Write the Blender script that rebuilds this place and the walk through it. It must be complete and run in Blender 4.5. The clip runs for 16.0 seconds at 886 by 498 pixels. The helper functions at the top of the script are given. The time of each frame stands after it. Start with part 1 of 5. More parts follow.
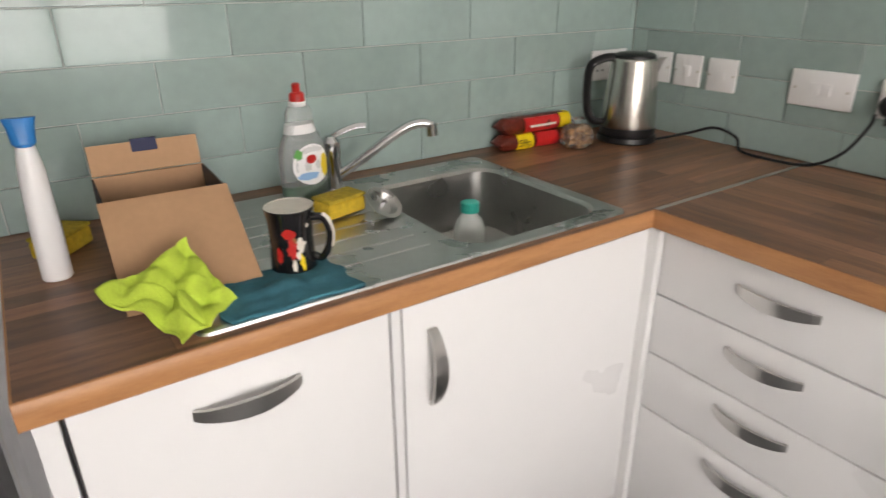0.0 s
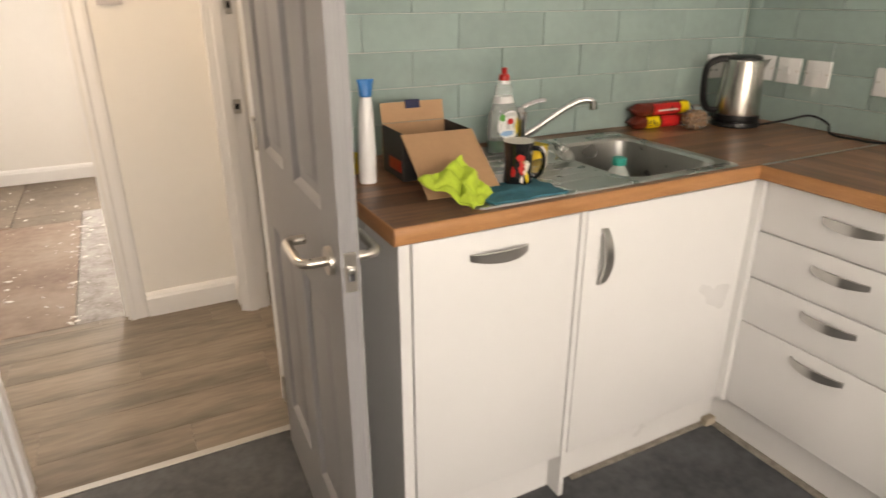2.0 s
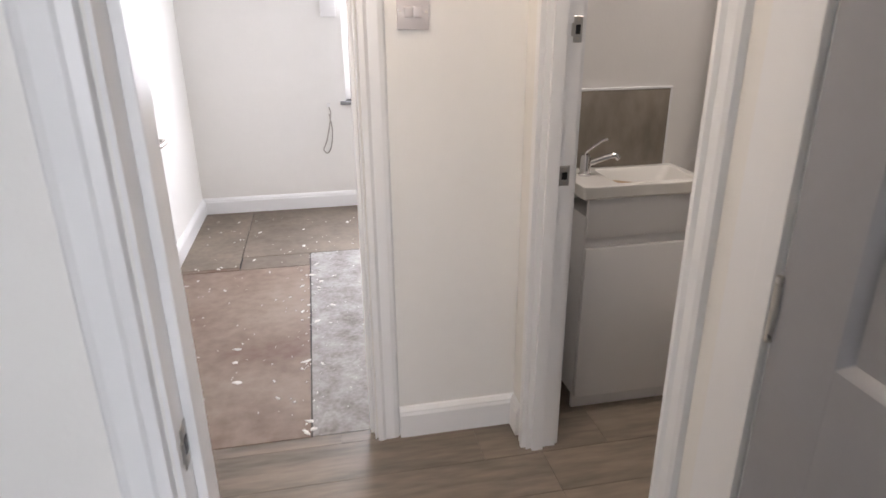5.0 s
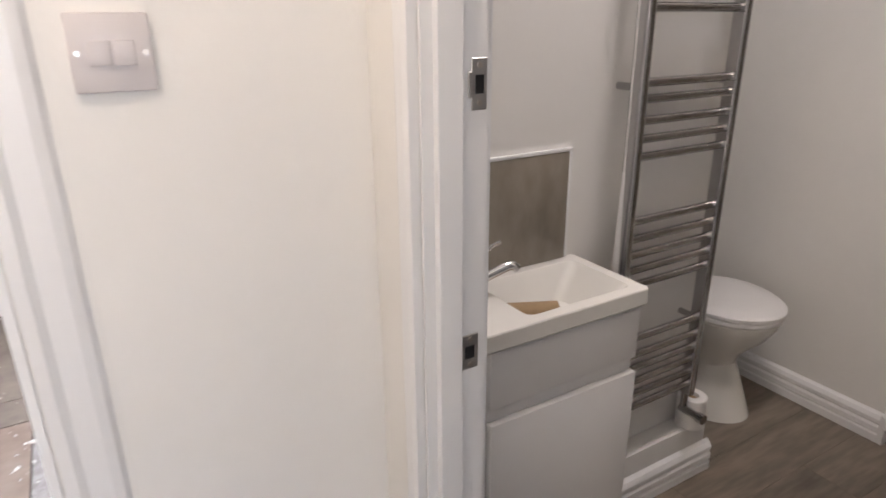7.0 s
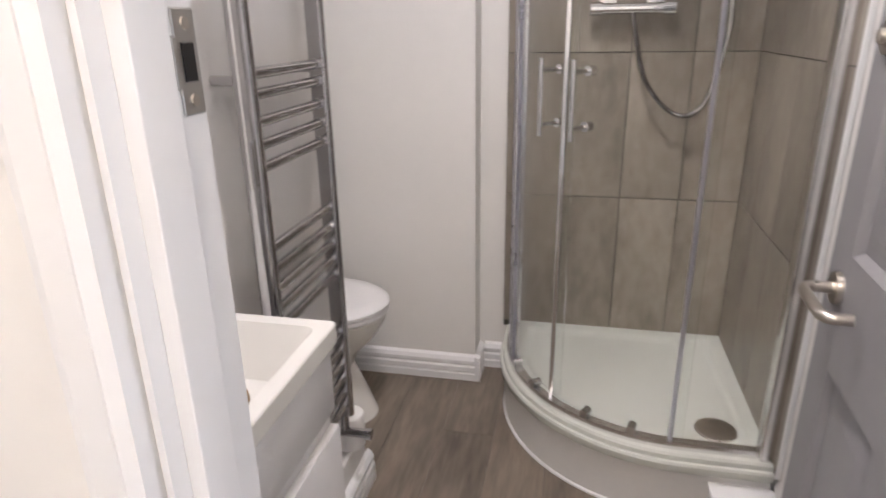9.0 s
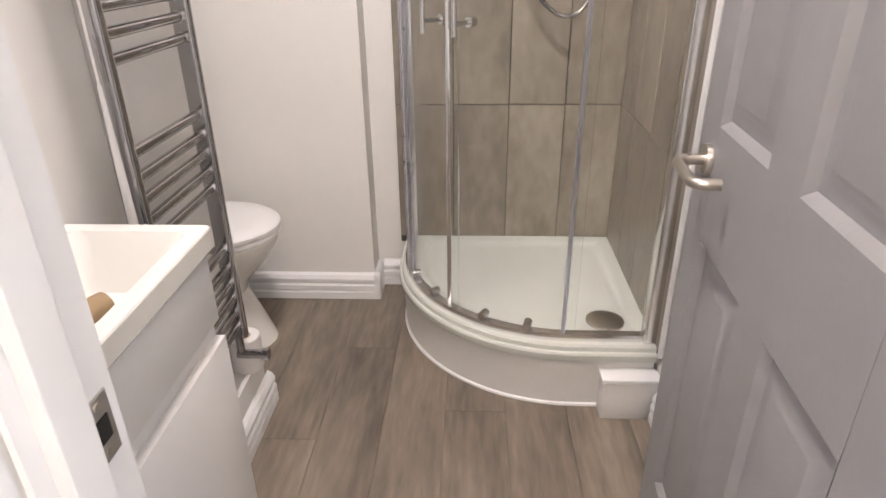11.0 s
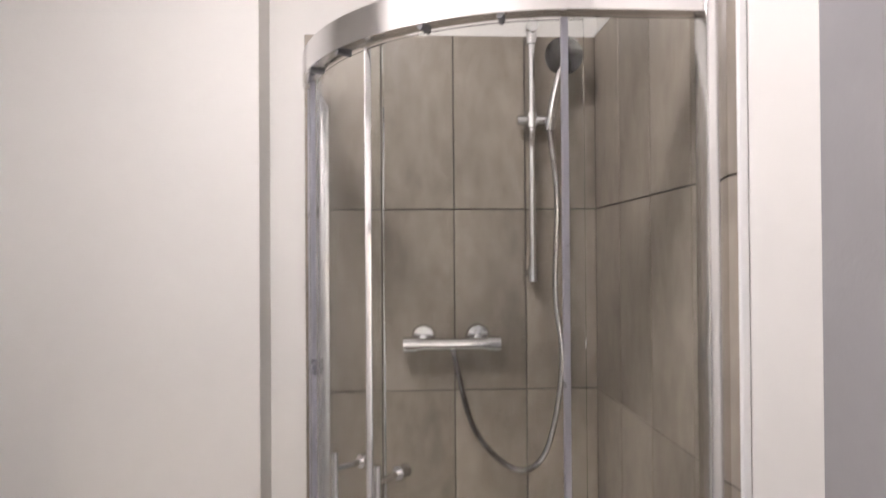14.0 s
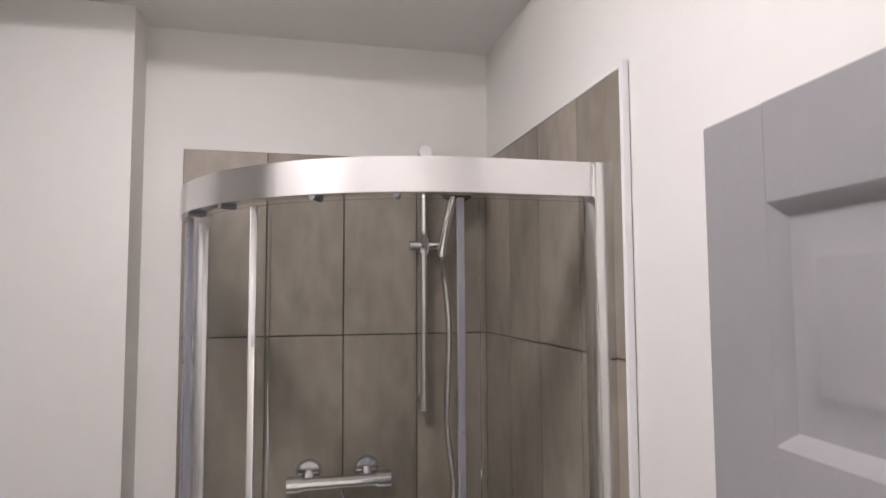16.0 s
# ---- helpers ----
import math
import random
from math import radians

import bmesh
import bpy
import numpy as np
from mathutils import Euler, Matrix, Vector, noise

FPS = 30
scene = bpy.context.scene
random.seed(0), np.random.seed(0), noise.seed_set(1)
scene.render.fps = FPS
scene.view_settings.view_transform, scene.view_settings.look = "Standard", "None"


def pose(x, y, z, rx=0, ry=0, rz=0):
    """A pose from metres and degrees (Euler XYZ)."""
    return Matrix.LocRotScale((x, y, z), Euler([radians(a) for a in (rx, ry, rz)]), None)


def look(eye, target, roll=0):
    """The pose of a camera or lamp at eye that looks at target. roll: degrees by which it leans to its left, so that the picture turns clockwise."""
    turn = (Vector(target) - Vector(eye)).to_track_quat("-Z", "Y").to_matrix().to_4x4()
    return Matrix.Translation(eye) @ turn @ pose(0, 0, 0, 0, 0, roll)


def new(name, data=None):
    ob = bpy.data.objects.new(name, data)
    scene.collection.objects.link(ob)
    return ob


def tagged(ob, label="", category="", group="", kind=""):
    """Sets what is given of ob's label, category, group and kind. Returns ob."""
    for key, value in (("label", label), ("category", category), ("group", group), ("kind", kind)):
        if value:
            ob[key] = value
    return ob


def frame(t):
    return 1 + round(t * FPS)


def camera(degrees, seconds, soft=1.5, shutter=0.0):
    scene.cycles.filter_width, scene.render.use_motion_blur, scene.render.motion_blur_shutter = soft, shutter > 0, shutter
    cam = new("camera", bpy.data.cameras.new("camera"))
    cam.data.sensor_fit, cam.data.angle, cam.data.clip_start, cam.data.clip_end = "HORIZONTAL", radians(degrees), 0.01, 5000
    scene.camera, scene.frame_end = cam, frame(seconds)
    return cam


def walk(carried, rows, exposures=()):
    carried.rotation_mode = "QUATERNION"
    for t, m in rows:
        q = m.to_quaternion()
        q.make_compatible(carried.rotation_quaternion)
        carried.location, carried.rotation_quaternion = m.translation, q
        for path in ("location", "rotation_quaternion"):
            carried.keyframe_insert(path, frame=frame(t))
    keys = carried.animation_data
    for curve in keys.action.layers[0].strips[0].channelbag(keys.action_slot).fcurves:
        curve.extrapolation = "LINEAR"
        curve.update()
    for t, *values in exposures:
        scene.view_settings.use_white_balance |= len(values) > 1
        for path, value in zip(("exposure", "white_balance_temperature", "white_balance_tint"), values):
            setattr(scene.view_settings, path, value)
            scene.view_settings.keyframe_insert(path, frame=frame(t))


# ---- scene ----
cam = camera(70.9, 16.0, 1.5, 0.3)
PATH = [
    (0, (0.161, 0.032, 1.339), (1.195, 1.548, 0.543), -0.4),
    (0.5, (0.194, -0.196, 1.348), (1.309, 1.291, 0.609), -0.2),
    (0.8, (0.142, -0.262, 1.356), (1.251, 1.229, 0.617), 0.0),
    (1, (0.06, -0.292, 1.357), (1.162, 1.202, 0.614), 0.0),
    (1.5, (-0.204, -0.349, 1.336), (0.842, 1.186, 0.595), -0.0),
    (2, (-0.367, -0.316, 1.342), (0.484, 1.33, 0.589), -0.1),
    (2.5, (-0.395, -0.151, 1.358), (0.161, 1.617, 0.605), -0.2),
    (3, (-0.485, 0.004, 1.341), (-0.14, 1.827, 0.594), -0.4),
    (3.5, (-0.618, 0.121, 1.348), (-0.298, 1.962, 0.634), -0.5),
    (5.8, (-0.548, 1.155, 1.379), (-0.064, 2.961, 0.667), -0.3),
    (6, (-0.483, 1.244, 1.386), (0.07, 3.037, 0.693), -0.5),
    (6.5, (-0.39, 1.455, 1.371), (0.32, 3.194, 0.684), -0.4),
    (7, (-0.382, 1.675, 1.388), (0.578, 3.291, 0.704), -0.5),
    (7.5, (-0.359, 1.831, 1.377), (0.973, 3.162, 0.702), -0.8),
    (8, (-0.264, 1.925, 1.383), (1.263, 3.025, 0.705), -0.6),
    (8.5, (-0.249, 2.024, 1.366), (1.434, 2.867, 0.69), -1.0),
    (9, (-0.29, 2.115, 1.333), (1.547, 2.518, 0.655), -1.0),
    (9.5, (-0.381, 2.07, 1.258), (1.477, 2.312, 0.558), -0.9),
    (12, (-0.076, 2.094, 1.249), (1.689, 2.141, 0.31), -0.9),
    (12.5, (0.051, 2.058, 1.354), (1.82, 2.093, 0.423), -0.9),
    (13, (0.119, 2.034, 1.436), (1.983, 2.075, 0.714), -0.9),
    (13.5, (0.184, 2.07, 1.557), (2.154, 2.078, 1.213), -0.6),
    (14, (0.239, 2.07, 1.613), (2.237, 1.974, 1.63), -0.4),
    (14.5, (0.308, 2.13, 1.761), (2.266, 1.73, 1.846), -0.5),
    (15, (0.322, 2.142, 1.866), (2.254, 1.644, 2.006), -0.2),
    (15.5, (0.307, 2.103, 1.919), (2.24, 1.607, 2.056), -0.2),
    (16, (0.273, 2.078, 1.847), (2.215, 1.622, 1.989), -0.3),
]
EXPOSURE = [(0, 0.0, 7150, 18), (1.0, 0.0, 7450, 18), (2.2, -0.08, 8300, 18), (3.0, -0.2, 6450, 18), (3.6, -0.2, 6250, 18), (6.0, -0.3, 6450, 18), (7.0, -0.04, 6180, 18), (8.0, 0.2, 5980, 18), (9.5, 0.64, 5880, 18), (12.2, 0.95, 6300, 18), (13.5, 0.75, 6050, 18), (14.5, 0.02, 5950, 18), (16.0, -0.15, 5900, 18)]
walk(cam, [(t, look(eye, target, roll)) for t, eye, target, roll in PATH], EXPOSURE)

# each group of rooms is set out from its own origin
HOME, BASIN, RAIL, SHOWER = Vector((0.047, 0.105, 0)), Vector((0.053, 0.073, 0)), Vector((0.050, 0.042, 0)), Vector((0, 0, 0))
SHIFT = HOME

# ---- light ----
world = bpy.data.worlds.new("sky")
scene.world = world
world.use_nodes = True
sky = world.node_tree.nodes.new("ShaderNodeTexSky")
sky.sky_type = "NISHITA"
sky.sun_disc = False
sky.sun_elevation, sky.sun_rotation = radians(35), radians(200)
back = world.node_tree.nodes["Background"]
back.inputs["Strength"].default_value = 0.12
world.node_tree.links.new(sky.outputs["Color"], back.inputs["Color"])


def area(name, place, target, sx, sy, watts, colour):
    data = bpy.data.lights.new(name, "AREA")
    data.shape, data.size, data.size_y, data.energy, data.color = "RECTANGLE", sx, sy, watts, colour
    ob = new(name, data)
    ob.matrix_world = look(place, target)
    ob.location += SHIFT
    return ob


def bulb(name, place, radius, watts, colour):
    data = bpy.data.lights.new(name, "POINT")
    data.shadow_soft_size, data.energy, data.color = radius, watts, colour
    ob = new(name, data)
    ob.location = Vector(place) + SHIFT
    return ob


DAY, WARM, WHITE = (1.0, 0.965, 0.91), (1.0, 0.84, 0.64), (1.0, 0.915, 0.82)
area("daylight_kitchen", (0.02, -2.22, 1.45), (0.02, 0, 1.2), 2.2, 1.3, 43, (0.94, 0.965, 0.975))
area("daylight_bedroom", (0.15, 5.28, 1.45), (-0.2, 3.6, 0.9), 1.1, 1.2, 80, (0.94, 0.97, 1.0))
bulb("hall_bulb", (-0.75, 1.92, 2.33), 0.05, 20, WARM)
SHIFT = SHOWER
area("bathroom_lamp", (0.80, 2.38, 2.722), (0.80, 2.38, 0), 0.27, 0.27, 16.5, WHITE)

# ---- materials ----


def mat(name, colour, rough=0.5, metal=0.0, var=0.12, scale=8.0, bump=0.0, bscale=60.0, stretch=(1, 1, 1), coat=0.0, dark=None, each=0.0, trans=0.0, ior=1.45, rvar=0.08):
    """A plain procedural surface: two scales of colour variation, uneven gloss, fine relief; each: variation from piece to piece."""
    m = bpy.data.materials.new(name)
    m.use_nodes = True
    n, l = m.node_tree.nodes, m.node_tree.links
    b = n["Principled BSDF"]
    b.inputs["Roughness"].default_value, b.inputs["Metallic"].default_value = rough, metal
    b.inputs["Coat Weight"].default_value, b.inputs["Transmission Weight"].default_value, b.inputs["IOR"].default_value = coat, trans, ior
    tc, mp = n.new("ShaderNodeTexCoord"), n.new("ShaderNodeMapping")
    mp.inputs["Scale"].default_value = stretch
    l.new(tc.outputs["Object"], mp.inputs["Vector"])
    n1, n2 = n.new("ShaderNodeTexNoise"), n.new("ShaderNodeTexNoise")
    n1.inputs["Scale"].default_value, n2.inputs["Scale"].default_value = scale, scale * 7
    n1.inputs["Detail"].default_value, n2.inputs["Detail"].default_value = 4, 3
    l.new(mp.outputs["Vector"], n1.inputs["Vector"])
    l.new(mp.outputs["Vector"], n2.inputs["Vector"])
    mix = n.new("ShaderNodeMix")
    mix.data_type = "RGBA"
    d = dark or tuple(c * (1 - var) for c in colour)
    u = colour if dark else tuple(min(1, c * (1 + var * 0.6)) for c in colour)
    mix.inputs[6].default_value, mix.inputs[7].default_value = (*d, 1), (*u, 1)
    mm = n.new("ShaderNodeMath")
    mm.operation = "MULTIPLY_ADD"
    mm.inputs[1].default_value = 0.35
    l.new(n2.outputs["Fac"], mm.inputs[0])
    m2 = n.new("ShaderNodeMath")
    m2.operation = "MULTIPLY"
    m2.inputs[1].default_value = 0.65
    l.new(n1.outputs["Fac"], m2.inputs[0])
    l.new(m2.outputs[0], mm.inputs[2])
    fac = n.new("ShaderNodeMapRange")
    fac.inputs["From Min"].default_value, fac.inputs["From Max"].default_value = 0.33, 0.67
    l.new(mm.outputs[0], fac.inputs["Value"])
    l.new(fac.outputs["Result"], mix.inputs[0])
    out = mix.outputs[2]
    if each:
        oi, hsv, mr = n.new("ShaderNodeObjectInfo"), n.new("ShaderNodeHueSaturation"), n.new("ShaderNodeMapRange")
        mr.inputs["To Min"].default_value, mr.inputs["To Max"].default_value = 1 - each, 1 + each
        l.new(oi.outputs["Random"], mr.inputs["Value"])
        l.new(mr.outputs["Result"], hsv.inputs["Value"])
        l.new(out, hsv.inputs["Color"])
        out = hsv.outputs["Color"]
        add = n.new("ShaderNodeVectorMath")
        add.operation = "ADD"
        l.new(tc.outputs["Object"], add.inputs[0])
        sc = n.new("ShaderNodeVectorMath")
        sc.operation = "SCALE"
        sc.inputs[0].default_value = (7.3, 5.1, 9.7)
        l.new(oi.outputs["Random"], sc.inputs["Scale"])
        l.new(sc.outputs[0], add.inputs[1])
        l.new(add.outputs[0], mp.inputs["Vector"])
    l.new(out, b.inputs["Base Color"])
    rr = n.new("ShaderNodeMapRange")
    rr.inputs["To Min"].default_value, rr.inputs["To Max"].default_value = max(0.02, rough - rvar), min(1, rough + rvar)
    l.new(n1.outputs["Fac"], rr.inputs["Value"])
    l.new(rr.outputs["Result"], b.inputs["Roughness"])
    if bump:
        bn, bu = n.new("ShaderNodeTexNoise"), n.new("ShaderNodeBump")
        bn.inputs["Scale"].default_value, bn.inputs["Detail"].default_value = bscale, 3
        bu.inputs["Strength"].default_value, bu.inputs["Distance"].default_value = bump, 0.003
        l.new(mp.outputs["Vector"], bn.inputs["Vector"])
        l.new(bn.outputs["Fac"], bu.inputs["Height"])
        l.new(bu.outputs["Normal"], b.inputs["Normal"])
    return m


PAINT = mat("wall_paint", (0.80, 0.785, 0.755), 0.62, var=0.02, scale=3, bump=0.12, bscale=120)
CEIL = mat("ceiling_paint", (0.80, 0.79, 0.77), 0.8, var=0.02, scale=2, bump=0.1, bscale=90)
GLOSSW = mat("white_gloss_paint", (0.80, 0.80, 0.80), 0.33, var=0.015, scale=3, rvar=0.02)
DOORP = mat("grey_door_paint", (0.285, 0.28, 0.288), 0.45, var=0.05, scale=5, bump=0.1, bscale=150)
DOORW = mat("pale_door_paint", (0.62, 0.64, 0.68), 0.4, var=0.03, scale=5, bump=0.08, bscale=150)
UNIT = mat("white_unit_front", (0.78, 0.775, 0.77), 0.28, var=0.015, scale=3, rvar=0.02)
UNITSIDE = mat("grey_unit_side", (0.10, 0.10, 0.105), 0.5, var=0.1, scale=6)


def staves(name, turn):
    """Walnut block laminate: short staves of differing tone, with grain along them."""
    m = mat(name, (0.33, 0.168, 0.092), 0.34, dark=(0.135, 0.064, 0.038), scale=4, stretch=(1.2, 14, 14) if not turn else (14, 1.2, 14), bump=0.05, bscale=30)
    n, l = m.node_tree.nodes, m.node_tree.links
    b = n["Principled BSDF"]
    src = b.inputs["Base Color"].links[0].from_socket
    tc, mp, br, mx = n.new("ShaderNodeTexCoord"), n.new("ShaderNodeMapping"), n.new("ShaderNodeTexBrick"), n.new("ShaderNodeMix")
    mp.inputs["Rotation"].default_value = (0, 0, radians(90 * turn))
    br.inputs["Color1"].default_value, br.inputs["Color2"].default_value, br.inputs["Mortar"].default_value = (0.58, 0.56, 0.54, 1), (1.42, 1.36, 1.28, 1), (0.55, 0.5, 0.5, 1)
    br.inputs["Scale"].default_value, br.inputs["Mortar Size"].default_value, br.inputs["Brick Width"].default_value, br.inputs["Row Height"].default_value = 1.0, 0.0006, 0.34, 0.042
    br.offset, br.offset_frequency = 0.37, 2
    mx.data_type, mx.blend_type = "RGBA", "MULTIPLY"
    mx.inputs[0].default_value = 1.0
    l.new(tc.outputs["Object"], mp.inputs["Vector"])
    l.new(mp.outputs["Vector"], br.inputs["Vector"])
    l.new(src, mx.inputs[6])
    l.new(br.outputs["Color"], mx.inputs[7])
    l.new(mx.outputs[2], b.inputs["Base Color"])
    return m


WORKTOP, WORKTOP_Y = staves("walnut_laminate", 0), staves("walnut_laminate_cross", 1)
EDGE = mat("beech_edge_strip", (0.50, 0.245, 0.105), 0.4, dark=(0.38, 0.17, 0.07), scale=5, stretch=(2, 2, 14))
STEEL = mat("brushed_steel", (0.52, 0.51, 0.49), 0.3, 1.0, var=0.015, scale=5, stretch=(1, 12, 12), rvar=0.015)
SINK = mat("sink_steel", (0.50, 0.495, 0.48), 0.28, 1.0, var=0.07, scale=9, rvar=0.045)
CHROME = mat("chrome", (0.72, 0.72, 0.73), 0.08, 1.0, var=0.03, scale=20, rvar=0.03)
RADCHROME = mat("towel_rail_chrome", (0.46, 0.45, 0.45), 0.07, 1.0, var=0.05, scale=20, rvar=0.04)
SATIN = mat("satin_nickel", (0.58, 0.54, 0.49), 0.3, 1.0, var=0.05, scale=40)
BLACK = mat("black_plastic", (0.012, 0.012, 0.013), 0.3, var=0.2)
OVENGL = mat("black_oven_glass", (0.007, 0.007, 0.008), 0.12, var=0.1, rvar=0.02)
WPLAST = mat("white_plastic", (0.78, 0.77, 0.765), 0.3, var=0.02)
CERAM = mat("white_ceramic", (0.80, 0.785, 0.74), 0.12, var=0.015, coat=0.4, rvar=0.04)
TRAYM = mat("shower_tray_acrylic", (0.60, 0.615, 0.565), 0.22, var=0.02)
GROUT = mat("pale_grout", (0.56, 0.58, 0.56), 0.8, bump=0.2, bscale=200)
GROUT2 = mat("dark_grout", (0.075, 0.07, 0.06), 0.85, bump=0.2, bscale=200)
TILE = mat("sea_green_glaze", (0.31, 0.405, 0.38), 0.10, var=0.1, scale=5, each=0.11, coat=0.5, bump=0.06, bscale=9, rvar=0.05)
STONE = mat("stone_tile", (0.360, 0.316, 0.262), 0.34, dark=(0.192, 0.167, 0.135), scale=2.3, stretch=(1.7, 1.7, 0.8), each=0.06, bump=0.08, bscale=60)
PLANK = mat("oak_vinyl_plank", (0.285, 0.236, 0.186), 0.36, dark=(0.108, 0.088, 0.070), scale=2.0, stretch=(0.6, 3.6, 3), each=0.07, bump=0.08, bscale=50)
SLATE = mat("slate_vinyl", (0.105, 0.11, 0.12), 0.45, dark=(0.03, 0.032, 0.036), scale=4.5, bump=0.12, bscale=40)
CARD = mat("cardboard", (0.45, 0.265, 0.145), 0.75, var=0.08, scale=12, bump=0.08, bscale=90)
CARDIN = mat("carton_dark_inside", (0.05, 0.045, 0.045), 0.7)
LIME = mat("lime_microfibre", (0.50, 0.66, 0.07), 0.95, var=0.15, scale=40, bump=0.8, bscale=500)
TEAL = mat("teal_cloth", (0.035, 0.165, 0.215), 0.95, var=0.2, scale=40, bump=0.7, bscale=500)
YELLOW = mat("sponge_yellow", (0.62, 0.42, 0.03), 0.9, var=0.25, scale=90, bump=0.8, bscale=300)
RED = mat("red_plastic", (0.50, 0.02, 0.015), 0.3)
BLUE = mat("blue_plastic", (0.015, 0.17, 0.46), 0.35)
NAVY = mat("navy_card", (0.012, 0.018, 0.07), 0.6)
GREENL = mat("green_liquid", (0.004, 0.09, 0.03), 0.1)
CLEAR = mat("clear_plastic", (0.86, 0.87, 0.87), 0.08, var=0.02, trans=0.92, ior=1.2, rvar=0.02)
GLASS = mat("clear_glass", (0.97, 0.985, 0.98), 0.0, var=0.005, trans=1.0, ior=1.12, rvar=0.0)
MILK = mat("milky_plastic", (0.70, 0.73, 0.69), 0.4, var=0.05)
TEALCAP = mat("turquoise_plastic", (0.02, 0.42, 0.34), 0.35)
CHOC = mat("chocolate_wrapper", (0.20, 0.022, 0.012), 0.3, dark=(0.045, 0.012, 0.006), scale=26, bump=0.4, bscale=40)
REDW = mat("red_wrapper", (0.55, 0.02, 0.02), 0.3, var=0.2, scale=30, bump=0.3, bscale=50)
YELW = mat("yellow_wrapper", (0.75, 0.55, 0.01), 0.35, var=0.1)
PASTRY = mat("bagged_nuts", (0.40, 0.20, 0.07), 0.5, dark=(0.20, 0.09, 0.03), scale=45, bump=0.8, bscale=80)
MUGM = mat("black_glaze", (0.012, 0.012, 0.013), 0.12, coat=0.6)
CREAM = mat("cream_glaze", (0.68, 0.63, 0.55), 0.2)
ROLL = mat("paper_roll", (0.80, 0.79, 0.77), 0.95, var=0.02, bump=0.2, bscale=300)
ENAMEL = mat("white_enamel", (0.78, 0.77, 0.74), 0.2, coat=0.4, var=0.03)
BROWNP = mat("kraft_tube", (0.33, 0.23, 0.13), 0.8)
CORD = mat("pull_cord", (0.75, 0.74, 0.72), 0.8)
CHIP = mat("brown_hardboard", (0.245, 0.195, 0.155), 0.6, dark=(0.120, 0.068, 0.044), scale=2.4, each=0.12, bump=0.15, bscale=80)
GREYB = mat("painted_grey_board", (0.40, 0.39, 0.375), 0.8, dark=(0.15, 0.13, 0.12), scale=9, bump=0.15, bscale=80)
TANB = mat("tan_board", (0.225, 0.185, 0.145), 0.7, dark=(0.125, 0.098, 0.075), scale=4, each=0.12, bump=0.15, bscale=80)
INK = mat("dark_print", (0.02, 0.02, 0.025), 0.6)
# white plastic greyed: shade on the doorway plates put into the colour
GREYW = mat("shaded_white_plastic", (0.60, 0.565, 0.565), 0.35, var=0.02)
GREYPL = mat("grey_plastic", (0.25, 0.25, 0.26), 0.4)
SEAL = mat("clear_seal", (0.60, 0.60, 0.68), 0.3, var=0.04, trans=0.8, ior=1.2)
BOTTLE = mat("milky_clear_plastic", (0.80, 0.83, 0.83), 0.12, var=0.02, trans=0.82, ior=1.2)
PLASTER = mat("pale_boxing_paint", (0.74, 0.73, 0.71), 0.5, var=0.03, bump=0.1, bscale=80)
LAMPM = bpy.data.materials.new("lamp_glow")
LAMPM.use_nodes = True
LAMPM.node_tree.nodes["Principled BSDF"].inputs["Emission Color"].default_value = (1, 0.9, 0.78, 1)
LAMPM.node_tree.nodes["Principled BSDF"].inputs["Emission Strength"].default_value = 4.0

# ---- mesh helpers ----


def box(bm, x0, x1, y0, y1, z0, z1, bev=0.0, seg=2):
    m = Matrix.Translation(((x0 + x1) / 2, (y0 + y1) / 2, (z0 + z1) / 2)) @ Matrix.Diagonal((x1 - x0, y1 - y0, z1 - z0, 1))
    vs = bmesh.ops.create_cube(bm, size=1, matrix=m)["verts"]
    if bev:
        es = list({e for v in vs for e in v.link_edges})
        bmesh.ops.bevel(bm, geom=es, offset=bev, segments=seg, affect="EDGES", profile=0.5)
    return bm


def boxed(x0, x1, y0, y1, z0, z1, bev=0.0, seg=2):
    return box(bmesh.new(), x0, x1, y0, y1, z0, z1, bev, seg)


def rod(bm, a, b, r, r2=None, seg=16):
    a, b = Vector(a), Vector(b)
    d = b - a
    m = Matrix.Translation((a + b) / 2) @ d.to_track_quat("Z", "Y").to_matrix().to_4x4()
    bmesh.ops.create_cone(bm, cap_ends=True, segments=seg, radius1=r, radius2=r if r2 is None else r2, depth=d.length, matrix=m)
    return bm


def spin(profile, seg=32, place=(0, 0, 0), sx=1.0, sy=1.0):
    """A turned shape from (radius, height) pairs, closed at both ends."""
    bm = bmesh.new()
    rings = []
    for r, h in profile:
        rings.append([bm.verts.new((place[0] + sx * r * math.cos(2 * math.pi * i / seg), place[1] + sy * r * math.sin(2 * math.pi * i / seg), place[2] + h)) for i in range(seg)])
    for p, q in zip(rings, rings[1:]):
        for i in range(seg):
            bm.faces.new((p[i], p[(i + 1) % seg], q[(i + 1) % seg], q[i]))
    bm.faces.new(rings[0][::-1])
    bm.faces.new(rings[-1])
    return bm


def loft(rings, closed=True, caps=True):
    """Skin over rings of points."""
    bm = bmesh.new()
    vr = [[bm.verts.new(p) for p in r] for r in rings]
    k = len(rings[0])
    for p, q in zip(vr, vr[1:]):
        for i in range(k if closed else k - 1):
            bm.faces.new((p[i], p[(i + 1) % k], q[(i + 1) % k], q[i]))
    if caps:
        bm.faces.new(vr[0][::-1])
        bm.faces.new(vr[-1])
    bmesh.ops.recalc_face_normals(bm, faces=bm.faces)
    return bm


